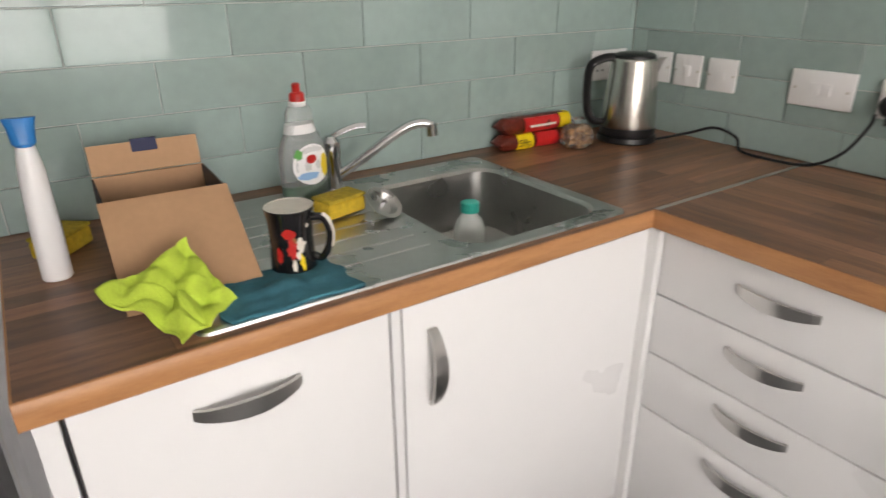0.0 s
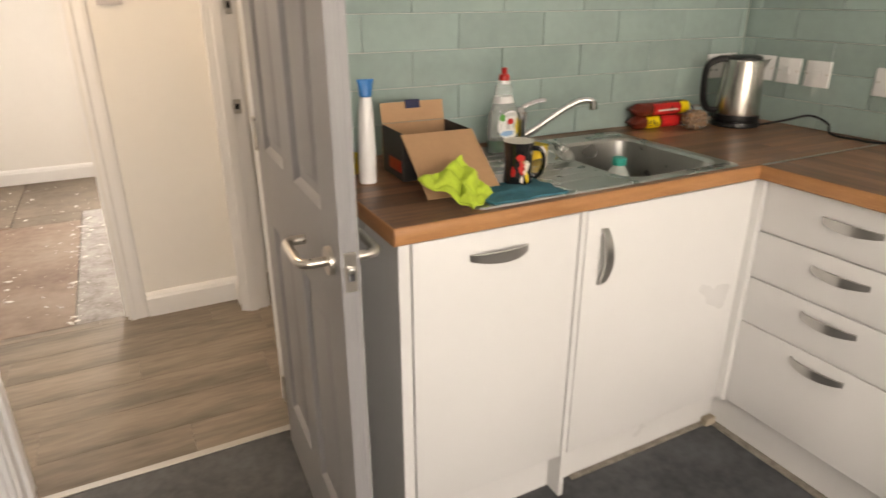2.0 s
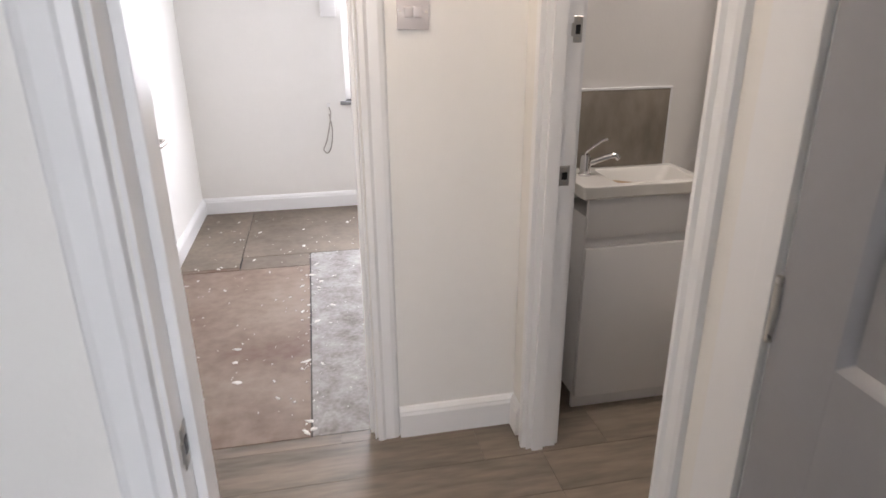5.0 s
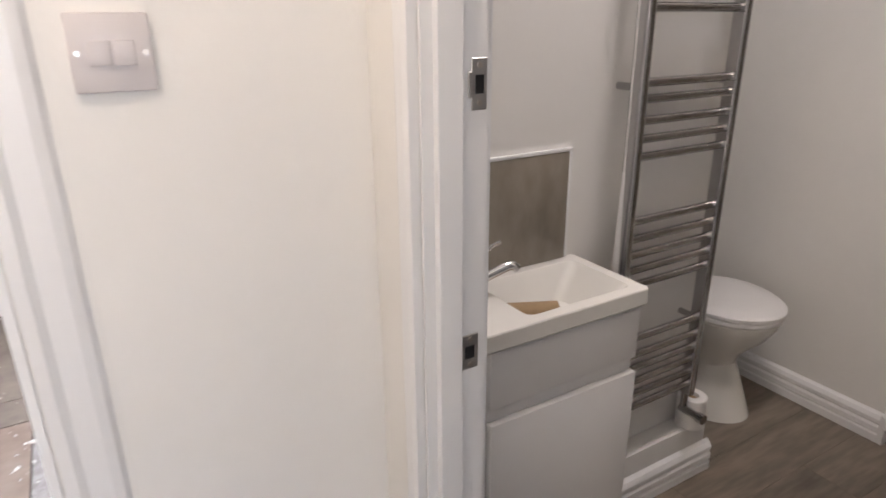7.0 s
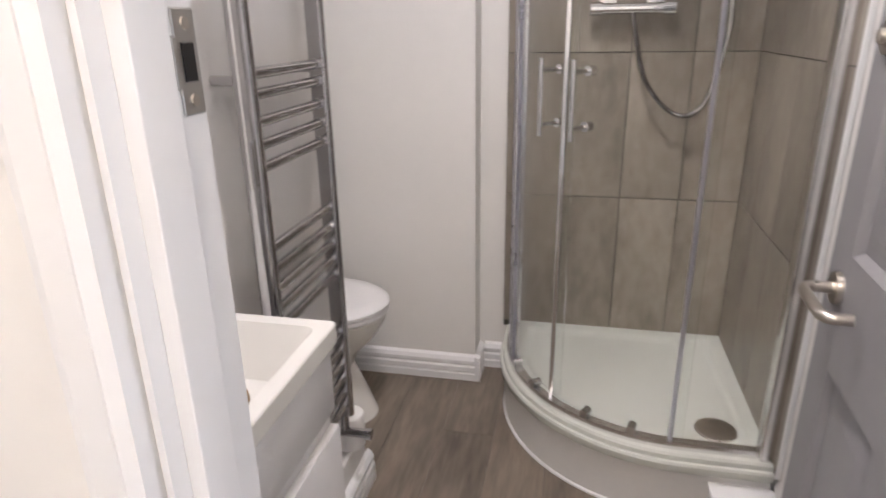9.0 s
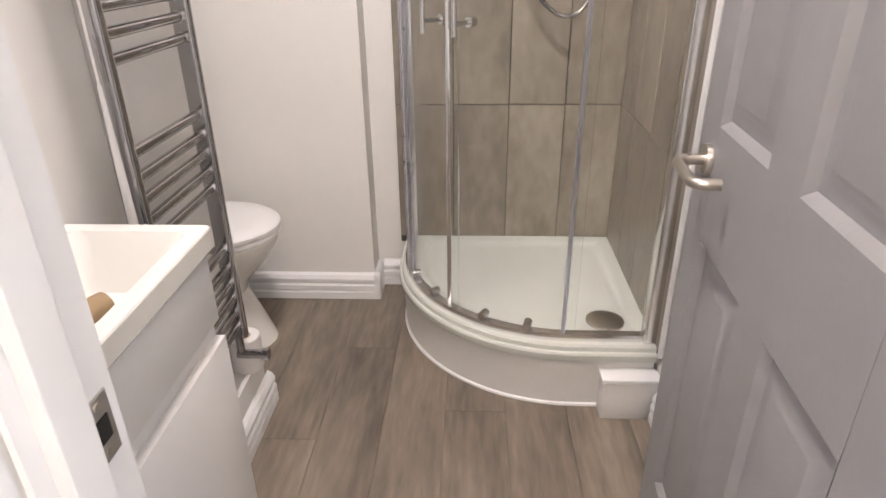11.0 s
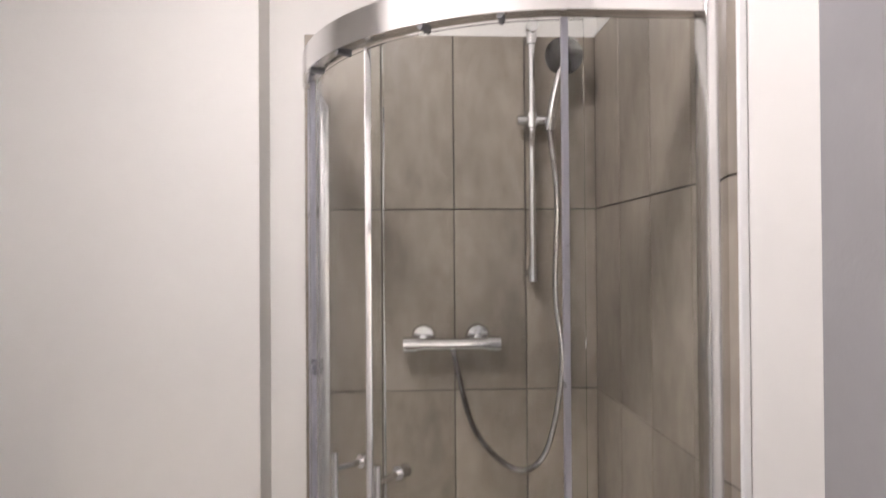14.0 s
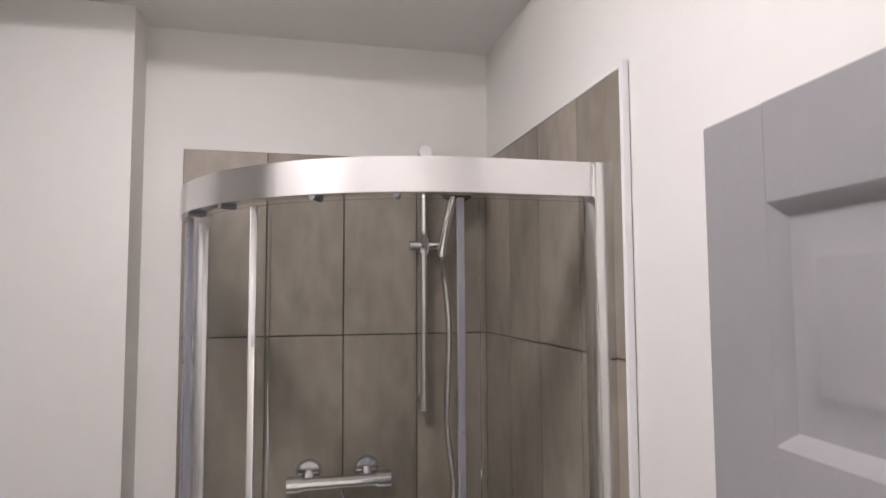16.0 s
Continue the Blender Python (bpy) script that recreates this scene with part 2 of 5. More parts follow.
def glide(points, steps=8):
    """Points along a smooth line through the given ones."""
    p = [Vector(q) for q in points]
    p = [2 * p[0] - p[1]] + p + [2 * p[-1] - p[-2]]
    out = []
    for i in range(1, len(p) - 2):
        for k in range(steps):
            t = k / steps
            out.append(0.5 * (2 * p[i] + (p[i + 1] - p[i - 1]) * t + (2 * p[i - 1] - 5 * p[i] + 4 * p[i + 1] - p[i + 2]) * t * t + (3 * p[i] - p[i - 1] - 3 * p[i + 1] + p[i + 2]) * t ** 3))
    out.append(p[-2])
    return out


def hose(points, r, seg=10, flat=1.0):
    """A round (or flattened) bar along points."""
    rings = []
    side = None
    for i, p in enumerate(points):
        d = (points[min(i + 1, len(points) - 1)] - points[max(i - 1, 0)]).normalized()
        if side is None:
            side = d.orthogonal().normalized()
        side = (side - d * side.dot(d)).normalized()
        up = d.cross(side)
        rings.append([p + r * (math.cos(2 * math.pi * k / seg) * side + flat * math.sin(2 * math.pi * k / seg) * up) for k in range(seg)])
    return loft(rings)


def extrude_line(profile, a, b, out):
    """A moulding from a to b: profile of (depth, height) pairs, depth along out."""
    a, b, o = Vector(a), Vector(b), Vector(out)
    return loft([[q + o * d + Vector((0, 0, h)) for d, h in profile] for q in (a, b)])


def smooth(bm, angle=32):
    for f in bm.faces:
        f.smooth = True
    for e in bm.edges:
        if len(e.link_faces) == 2 and e.calc_face_angle(0) > radians(angle):
            e.smooth = False


def part(name, bm, material, parent=None, label="", m=None, round_to=32):
    bmesh.ops.recalc_face_normals(bm, faces=bm.faces)
    smooth(bm, round_to)
    data = bpy.data.meshes.new(name)
    bm.to_mesh(data)
    bm.free()
    data.materials.append(material)
    ob = new(name, data)
    ob.parent = parent
    if m is not None:
        ob.matrix_basis = m
    elif parent is None:
        ob.location = SHIFT
    return tagged(ob, label)


def thing(name, label, category, x=0, y=0, z=0, rz=0, group="", kind="", rx=0, ry=0):
    ob = new(name)
    ob.empty_display_size = 0.05
    ob.matrix_basis = pose(x + SHIFT.x, y + SHIFT.y, z, rx, ry, rz)
    return tagged(ob, label, category, group, kind)


def solid(name, bm, material, label="", category="", kind="structure", group=""):
    return tagged(part(name, bm, material, round_to=9), label, category, group, kind)

# ---- the shell ----
H = 2.54
SHIFT = HOME


def wall(name, axis, a0, a1, t0, t1, holes=(), material=PAINT, label="smooth white painted plaster wall", top=H, base=0.0):
    """A wall along an axis from a0 to a1, t0 to t1 thick, with holes (from, to, bottom, top)."""
    bm = bmesh.new()
    put = (lambda p, q, u, v: box(bm, p, q, t0, t1, u, v)) if axis == "x" else (lambda p, q, u, v: box(bm, t0, t1, p, q, u, v))
    at = a0
    for lo, hi, zb, zt in sorted(holes):
        put(at, lo, base, top)
        if zb > base:
            put(lo, hi, base, zb)
        if zt < top:
            put(lo, hi, zt, top)
        at = hi
    put(at, a1, base, top)
    return solid(name, bm, material, label, "wall")


# kitchen: x -2.2..1.735, y -2.0..1.26
wall("wall_kitchen_north", "x", -2.3, 1.735, 1.26, 1.40, [(-0.826, -0.06, 0, 2.02)])
wall("wall_kitchen_east", "y", -2.1, 1.40, 1.735, 1.86)
wall("wall_kitchen_south", "x", -2.3, 1.86, -2.14, -2.0, [(-1.15, 1.20, 0.80, 2.10)])
wall("wall_kitchen_west", "y", -2.0, 1.26, -2.3, -2.2)
# hall: x -1.65..-0.045, y 1.40..2.42
wall("wall_hall_north", "x", -1.75, 0.0, 2.42, 2.52, [(-1.31, -0.528, 0, 2.02)])
wall("wall_hall_west", "y", 1.40, 2.42, -1.75, -1.65)
wall("wall_bathroom_west", "y", 1.40, 2.77, -0.045, 0.045, [(1.53, 2.262, 0, 2.04)])
# bathroom
SHIFT = SHOWER
wall("wall_bathroom_south", "x", 0.092, 2.1, 1.506, 1.546)
wall("wall_bathroom_back", "y", 1.546, 2.462, 1.972, 2.08)
wall("wall_bathroom_east", "y", 2.462, 3.22, 1.850, 2.08)
SHIFT = BASIN
wall("wall_basin", "x", 0.045, 0.64, 2.69, 2.79)
SHIFT = RAIL
wall("wall_radiator", "x", 0.643, 1.15, 2.721, 2.87)
wall("wall_toilet_west", "y", 2.87, 3.22, 1.05, 1.15)
wall("wall_toilet_north", "x", 1.05, 2.08, 3.22, 3.32)
SHIFT = HOME
# bedroom: x -1.62..1.2, y 2.52..5.08
wall("wall_bedroom_north", "x", -1.72, 1.3, 5.205, 5.385, [(-0.43, 0.75, 0.768, 2.05)])
wall("wall_bedroom_west", "y", 2.52, 5.205, -1.59, -1.49)
wall("wall_bedroom_east", "y", 2.87, 5.205, 1.0, 1.05)
bm = bmesh.new()
for a, b, c, d in ((-2.4, 2.1, -2.14, 1.441), (-2.4, 2.1, 2.658, 5.4), (-2.4, 0.045, 1.441, 2.658), (1.52, 2.1, 1.441, 2.658)):
    box(bm, a, b, c, d, H, H + 0.21)
box(bm, 0.0, 1.6, 1.40, 2.70, H + 0.21, H + 0.30)
solid("ceiling", bm, CEIL, "white painted ceiling, lower over the shower", "ceiling")
solid("ground", boxed(-60, 60, -60, 60, -0.6, -0.4), SLATE, "dull grey ground outside the flat", "ground")
solid("floor_slab", boxed(-2.4, 2.1, -2.14, 5.4, -0.2, -0.014), GROUT2, "screed slab under the floor coverings", "floor")
kfloor = solid("floor_kitchen", boxed(-2.2, 1.735, -2.0, 1.33, -0.013, 0.0), SLATE, "dark mottled slate-effect vinyl floor", "floor")

SK = [(0, 0), (0.018, 0), (0.018, 0.085), (0.014, 0.095), (0.014, 0.1), (0.006, 0.112), (0, 0.115)]
SKR = [(0, 0), (0.022, 0), (0.022, 0.028), (0.017, 0.034), (0.022, 0.040), (0.022, 0.058), (0.016, 0.066), (0.020, 0.074), (0.020, 0.086), (0.012, 0.100), (0, 0.108)]


def skirting(a, b, out, profile=SK, label="white gloss painted skirting board"):
    solid("baseboard", extrude_line(profile, (*a, 0), (*b, 0), (*out, 0)), GLOSSW, label, "skirting board")


skirting((-0.447, 2.42), (-0.045, 2.42), (0, -1))
skirting((-0.045, 2.42), (-0.045, 2.335), (-1, 0))
skirting((-1.65, 2.42), (-1.385, 2.42), (0, -1))
skirting((-1.49, 5.205), (1.0, 5.205), (0, -1))
skirting((-1.49, 2.52), (-1.49, 5.185), (1, 0))
skirting((-2.2, 1.26), (-0.92, 1.26), (0, -1))
SHIFT = SHOWER
skirting((1.850, 2.440), (1.850, 3.22), (-1, 0), SKR, "white ribbed skirting board")
skirting((1.828, 2.462), (1.972, 2.462), (0, -1), SKR, "white ribbed skirting board")
skirting((1.972, 2.440), (1.972, 2.37), (-1, 0), SKR, "white ribbed skirting board")
skirting((0.16, 1.546), (1.158, 1.546), (0, 1), SKR, "white ribbed skirting board")
SHIFT = RAIL
skirting((0.64, 2.655), (1.172, 2.655), (0, -1), SKR, "white ribbed skirting board")
skirting((1.15, 2.655), (1.15, 2.77), (1, 0), SKR, "white ribbed skirting board")

SHIFT = HOME
ARCH = [(0.0, 0.0), (0.018, 0.0), (0.020, 0.012), (0.014, 0.020), (0.014, 0.042), (0.010, 0.052), (0.0, 0.058)]


def architrave(axis, lo, hi, face, out, top=2.02, w=1.0, name="trim", label="white moulded door architrave"):
    """Three moulded strips round a door opening on the wall face; out: +1 or -1 across the wall."""
    bm = bmesh.new()

    def strip(u0, u1, sgn):
        rings = []
        for z in (0.0, top + 0.006 + 0.0):
            ring = []
            for d, h in ARCH:
                u = u0 + sgn * h * w
                zz = z + (h * w if z else 0)
                ring.append((u, face + out * d, zz) if axis == "x" else (face + out * d, u, zz))
            rings.append(ring)
        return rings
    head = []
    for u, sgn in ((lo - 0.006, -1), (hi + 0.006, 1)):
        ring = []
        for d, h in ARCH:
            uu, zz = u + sgn * h * w, top + 0.006 + h * w
            ring.append((uu, face + out * d, zz) if axis == "x" else (face + out * d, uu, zz))
        head.append(ring)
    for rings in (strip(lo - 0.006, 0, -1), strip(hi + 0.006, 0, 1), head):
        vr = [[bm.verts.new(p) for p in r] for r in rings]
        k = len(ARCH)
        for i in range(k):
            bm.faces.new((vr[0][i], vr[0][(i + 1) % k], vr[1][(i + 1) % k], vr[1][i]))
        bm.faces.new(vr[0])
        bm.faces.new(vr[1])
    return solid(name, bm, GLOSSW, label, "architrave")


def lining(axis, lo, hi, t0, t1, stop, top=2.02, bead=0.012):
    """Door lining boards with a stop bead; stop: from, to across the wall."""
    bm = bmesh.new()
    th = 0.004
    put = (lambda p, q, u, v, z0, z1, bv: box(bm, p, q, u, v, z0, z1, bv)) if axis == "x" else (lambda p, q, u, v, z0, z1, bv: box(bm, u, v, p, q, z0, z1, bv))
    put(lo - 0.001, lo + th, t0, t1, 0, top, 0)
    put(hi - th, hi + 0.001, t0, t1, 0, top, 0)
    put(lo + th, hi - th, t0, t1, top - th, top + 0.001, 0)
    put(lo + th, lo + th + bead, stop[0], stop[1], 0, top - th, 0.001)
    put(hi - th - bead, hi - th, stop[0], stop[1], 0, top - th, 0.001)
    put(lo + th + bead, hi - th - bead, stop[0], stop[1], top - th - bead, top - th, 0.001)
    return solid("door_frame", bm, GLOSSW, "white gloss door lining with stop bead", "door frame")


architrave("x", -0.826, -0.06, 1.26, -1)
architrave("x", -0.826, -0.06, 1.40, 1)
architrave("x", -1.31, -0.528, 2.42, -1, w=1.3)
architrave("x", -1.31, -0.528, 2.52, 1)
architrave("y", 1.53, 2.262, -0.045, -1, 2.04)
architrave("y", 1.53, 2.262, 0.045, 1, 2.04)
lining("x", -0.826, -0.06, 1.255, 1.405, (1.30, 1.335))
lining("x", -1.31, -0.528, 2.415, 2.525, (2.45, 2.485))
lining("y", 1.53, 2.262, -0.05, 0.05, (-0.033, 0.004), 2.04, 0.013)


def lever(parent, x, y, z, side, toward):
    """A round-rose return-to-door lever on a door face at x, y, z; side: +1 or -1 along y; toward: way of the lever along x."""
    r = spin([(0.0268, 0), (0.0268, 0.006), (0.026, 0.009), (0.012, 0.009)], 28)
    h = part("door_handle", r, SATIN, parent, "satin nickel lever handle", Matrix.Translation((x, y, z)) @ pose(0, 0, 0, -90 * side, 0, 0))
    line = glide([(0, 0, 0.005), (0, 0, 0.036), (0.004 * toward, 0, 0.047), (0.014 * toward, 0, 0.054), (0.03 * toward, 0, 0.056), (0.07 * toward, 0, 0.056), (0.105 * toward, 0, 0.056), (0.118 * toward, 0, 0.052), (0.125 * toward, 0, 0.042), (0.126 * toward, 0, 0.016)], 6)
    part("lever", hose(line, 0.0095, 12), SATIN, h)
    return h


def panel_door(name, label, width, height, material, hinge, rz, stile=0.112, rail=0.975, top=1.88, lever_z=0.895, thumb=False):
    """A six-panel moulded door, hinge edge at the origin, leaf along +x, 35 mm thick about y = 0."""
    d = thing(name, label, "door", *hinge, 0.008, rz)
    t = 0.0175
    cols = ((stile, width / 2 - 0.05), (width / 2 + 0.05, width - stile))
    rowsz = ((0.20, rail - 0.20), (rail, 1.60), (1.71, top))
    bm = boxed(0, width, -t + 0.0125, t - 0.0125, 0, height)
    for s in (-1, 1):
        y0, y1 = (t - 0.0127, t) if s > 0 else (-t, -t + 0.0127)
        xs = [0, cols[0][0], cols[0][1], cols[1][0], cols[1][1], width]
        box(bm, xs[0], xs[1], y0, y1, 0, height, 0.001, 1)
        box(bm, xs[4], xs[5], y0, y1, 0, height, 0.001, 1)
        zs = [0, rowsz[0][0], rowsz[0][1], rowsz[1][0], rowsz[1][1], rowsz[2][0], rowsz[2][1], height]
        box(bm, xs[2], xs[3], y0, y1, 0, height)
        for c0, c1 in cols:
            for a, b in ((zs[0], zs[1]), (zs[2], zs[3]), (zs[4], zs[5]), (zs[6], zs[7])):
                box(bm, c0, c1, y0, y1, a, b)
    part("leaf", bm, material, d)
    for s in (-1, 1):
        for c0, c1 in cols:
            for a, b in rowsz:
                k = s * t
                rings = []
                for inset, dep in ((0.0, k), (0.005, s * (t - 0.003)), (0.013, s * (t - 0.0115)), (0.030, s * (t - 0.0115)), (0.048, s * (t - 0.003)), (0.051, s * (t - 0.0025))):
                    rings.append([(c0 + inset, dep, a + inset), (c1 - inset, dep, a + inset), (c1 - inset, dep, b - inset), (c0 + inset, dep, b - inset)])
                part("panel", cap_last(loft(rings, caps=False)), material, d)
    for s in (-1, 1):
        lever(d, width - 0.06, s * t, lever_z, s, -1)
        if thumb:
            part("thumb_turn", spin([(0.026, 0), (0.026, 0.008), (0.012, 0.010), (0.0105, 0.019), (0.004, 0.021)], 28), SATIN, d, "satin nickel privacy turn", Matrix.Translation((width - 0.06, s * t, 1.30)) @ pose(0, 0, 0, -90 * s, 0, 0))
    part("latch_plate", boxed(width - 0.0005, width + 0.0015, -0.011, 0.011, lever_z - 0.040, lever_z + 0.034, 0.0005, 1), SATIN, d)
    part("latch_bolt", boxed(width, width + 0.010, -0.006, 0.006, lever_z - 0.017, lever_z + 0.007, 0.002), CHROME, d)
    for z in (0.2, 1.0, 1.75):
        part("hinge", rod(bmesh.new(), (0.0, -t - 0.003, z - 0.045), (0.0, -t - 0.003, z + 0.045), 0.005, seg=10), SATIN, d)
    return d


def cap_last(bm):
    bm.faces.new(list(bm.verts)[-4:])
    return bm


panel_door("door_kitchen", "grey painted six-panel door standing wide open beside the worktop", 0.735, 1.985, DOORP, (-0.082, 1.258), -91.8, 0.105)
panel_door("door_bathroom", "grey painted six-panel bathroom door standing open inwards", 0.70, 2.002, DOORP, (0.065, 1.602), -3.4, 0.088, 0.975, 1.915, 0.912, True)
panel_door("door_bedroom", "pale grey six-panel door opened into the bare room", 0.755, 1.985, DOORW, (-1.300, 2.49), 89)


def strike(name, x, y, z, h, w, facing, label):
    """A steel keep on a door lining with its dark slot."""
    d = thing(name, label, "strike plate", x, y, z, facing)
    part("plate", boxed(-w / 2, w / 2, -0.0022, 0.0, -h / 2, h / 2, 0.001, 1), STEEL, d)
    part("slot", boxed(-w * 0.28, w * 0.25, -0.0032, -0.0021, -h * 0.18, h * 0.18), BLACK, d)
    part("lip", boxed(-w * 0.75, -w / 2, -0.004, -0.0005, -h * 0.25, h * 0.25, 0.001, 1), STEEL, d)
    for s in (-1, 1):
        part("screw", rod(bmesh.new(), (0, -0.0035, s * h * 0.36), (0, -0.002, s * h * 0.36), 0.004, seg=10), SATIN, d)


strike("strike_plate", 0.036, 2.2585, 1.313, 0.066, 0.024, 0, "steel bolt keep let into the white door lining")
strike("strike_plate", 0.024, 2.2585, 0.925, 0.058, 0.03, 0, "steel latch keep with dark slot in the door lining")
strike("strike_plate", -0.8225, 1.285, 0.90, 0.055, 0.026, 90, "small steel latch keep in the white door lining")


def rrect(x0, x1, y0, y1, r, z, k=6):
    """Points of a rounded rectangle."""
    out = []
    for cx, cy, a in ((x1 - r, y1 - r, 0), (x0 + r, y1 - r, 90), (x0 + r, y0 + r, 180), (x1 - r, y0 + r, 270)):
        for i in range(k + 1):
            t = radians(a + 90 * i / k)
            out.append((cx + r * math.cos(t), cy + r * math.sin(t), z))
    return out


# ---- kitchen units ----
SHIFT = HOME
def bow_handle(parent, x, y, z, turn):
    """A bowed flat bar handle, 150 mm, on a front that faces -y at y; turn 90 stands it upright."""
    line = [Vector((-0.075 + 0.15 * i / 16, -0.004 - 0.026 * math.sin(math.pi * i / 16) ** 0.7, 0)) for i in range(17)]
    rings = []
    for i, p in enumerate(line):
        d = (line[min(i + 1, 16)] - line[max(i - 1, 0)]).normalized()
        nrm = Vector((-d.y, d.x, 0))
        w = 0.0075 + 0.006 * math.sin(math.pi * i / 16)
        rings.append([p + nrm * 0.003 + Vector((0, 0, w)), p - nrm * 0.003 + Vector((0, 0, w)), p - nrm * 0.003 - Vector((0, 0, w)), p + nrm * 0.003 - Vector((0, 0, w))])
    part("handle", loft(rings), STEEL, parent, "bowed brushed steel handle", Matrix.Translation((x, y, z)) @ pose(0, 0, 0, 0, turn, 0))


def base_unit(name, label, x, y, rz, width, fronts, depth=0.54, top=0.868):
    """A base cabinet: origin at the front left foot, front facing -y; fronts: (x0, x1, z0, z1, handle x, z, turn)."""
    u = thing(name, label, "cabinet", x, y, 0, rz)
    part("carcass", boxed(0, width, 0.02, depth, 0.14, top), UNITSIDE, u, "grey melamine carcass")
    for x0, x1, z0, z1, hx, hz, turn in fronts:
        f = part("door" if len(fronts) == 1 else "drawer_front", boxed(x0, x1, 0, 0.018, z0, z1, 0.0018), UNIT, u)
        if hx is not None:
            bow_handle(f, hx, 0.001, hz, turn)
    return u


base_unit("dishwasher_cabinet", "white fronted appliance cabinet with bowed steel handle", 0.075, 0.672, 0, 0.446, [(0.004, 0.444, 0.145, 0.865, 0.218, 0.808, 0)])
base_unit("sink_cabinet", "white sink cabinet door with upright steel handle", 0.540, 0.672, 0, 0.60, [(0.004, 0.60, 0.145, 0.864, 0.058, 0.738, 90)], top=0.72)
solid("cabinet_end_panel", boxed(0.045, 0.072, 0.668, 1.25, 0.0, 0.868, 0.001), UNIT, "white end panel of the kitchen run", "panel", "")
solid("filler_panel", boxed(0.5225, 0.5385, 0.6700, 1.20, 0.0, 0.868, 0.001), UNIT, "narrow white panel between appliance and sink cabinets", "panel", "")
solid("corner_post", boxed(1.1405, 1.178, 0.6468, 0.69, 0.14, 0.868, 0.004), UNIT, "white rounded corner post between two cabinets", "panel", "")
dr = [(0.006, 0.505, a, b, 0.255, c, 0) for a, b, c in ((0.722, 0.864, 0.808), (0.578, 0.718, 0.672), (0.433, 0.574, 0.535), (0.145, 0.429, 0.392))]
base_unit("drawer_cabinet", "white four-drawer kitchen cabinet with bowed handles", 1.155, 0.652, -90, 0.508, dr)
for nm, a, b, c, d in (("plinth", 0.540, 1.215, 0.722, 0.738), ("plinth", 0.075, 0.521, 0.722, 0.738), ("plinth", 1.205, 1.222, 0.142, 0.721)):
    solid(nm, boxed(a, b, c, d, 0.0, 0.138, 0.001), UNIT, "white kick board with a scuffed lower edge", "plinth", "")
solid("plinth", boxed(1.205, 1.222, -1.2, -0.46, 0.0, 0.138, 0.001), UNIT, "white kick board with a scuffed lower edge", "plinth", "")
base_unit("end_cabinet", "white base cabinet beyond the oven", 1.155, -0.46, -90, 0.60, [(0.004, 0.596, 0.145, 0.865, 0.54, 0.738, 90)])

# worktop
wt = thing("worktop", "dark walnut laminate worktop with orange beech edge", "worktop", 0, 0, 0.87)
bm = bmesh.new()
for a, b, c, d in ((0.037, 0.70, 0.664, 1.26), (1.06, 1.735, 0.664, 1.26), (0.70, 1.06, 0.664, 0.71), (0.70, 1.06, 1.12, 1.26)):
    box(bm, a, b, c, d, 0.0, 0.04)
part("top", bm, WORKTOP, wt)
part("side_top", boxed(1.135, 1.735, -1.1, 0.658, 0.0, 0.04), WORKTOP_Y, wt)
nose = [(0.004, 0.0), (-0.001, 0.004), (-0.002, 0.02), (-0.001, 0.034), (0.0015, 0.0385), (0.006, 0.0402)]
part("front_edge", loft([[(x, 0.66 + d, h) for d, h in nose] + [(x, 0.667, 0.0)] for x in (0.035, 1.131)]), EDGE, wt, "orange beech laminate edge")
part("front_edge", loft([[(1.131 + d, y, h) for d, h in nose] + [(1.138, y, 0.0)] for y in (-1.1, 0.664)]), EDGE, wt, "orange beech laminate edge")
part("end_edge", boxed(0.0335, 0.0372, 0.662, 1.26, 0.0005, 0.0395, 0.001), EDGE, wt, "orange beech laminate edge")
part("joint_strip", boxed(1.137, 1.735, 0.656, 0.666, 0.0385, 0.0415, 0.001), STEEL, wt, "steel worktop jointing strip")

# sink
sk = thing("sink", "stainless steel inset sink with drainer, water-stained", "sink", 0, 0, 0.91)
prof = [((0.242, 1.078, 0.682, 1.192), 0.02, -0.001), ((0.244, 1.076, 0.684, 1.190), 0.02, 0.004), ((0.252, 1.068, 0.692, 1.182), 0.02, 0.0055), ((0.262, 1.058, 0.702, 1.172), 0.02, 0.003)]
rings = [rrect(*q, r, z, 8) for q, r, z in prof]
rings += [rrect(0.705, 1.050, 0.715, 1.110, 0.06, 0.003, 8), rrect(0.713, 1.042, 0.723, 1.102, 0.055, -0.004, 8), rrect(0.723, 1.032, 0.733, 1.092, 0.055, -0.14, 8), rrect(0.745, 1.01, 0.755, 1.07, 0.05, -0.155, 8), rrect(0.86, 0.90, 0.88, 0.92, 0.018, -0.159, 8)]
part("basin", loft(rings, caps=False), SINK, sk)
part("waste", spin([(0.034, 0), (0.034, 0.002), (0.026, 0.003), (0.008, 0.001)], 24, (0.88, 0.90, -0.1605)), CHROME, sk, "chrome sink waste")
for i in range(7):
    part("drainer_rib", hose([Vector((0.30 + 0.36 * k / 8, 0.77 + 0.052 * i, 0.0026)) for k in range(9)], 0.0026, 8, 0.5), SINK, sk)

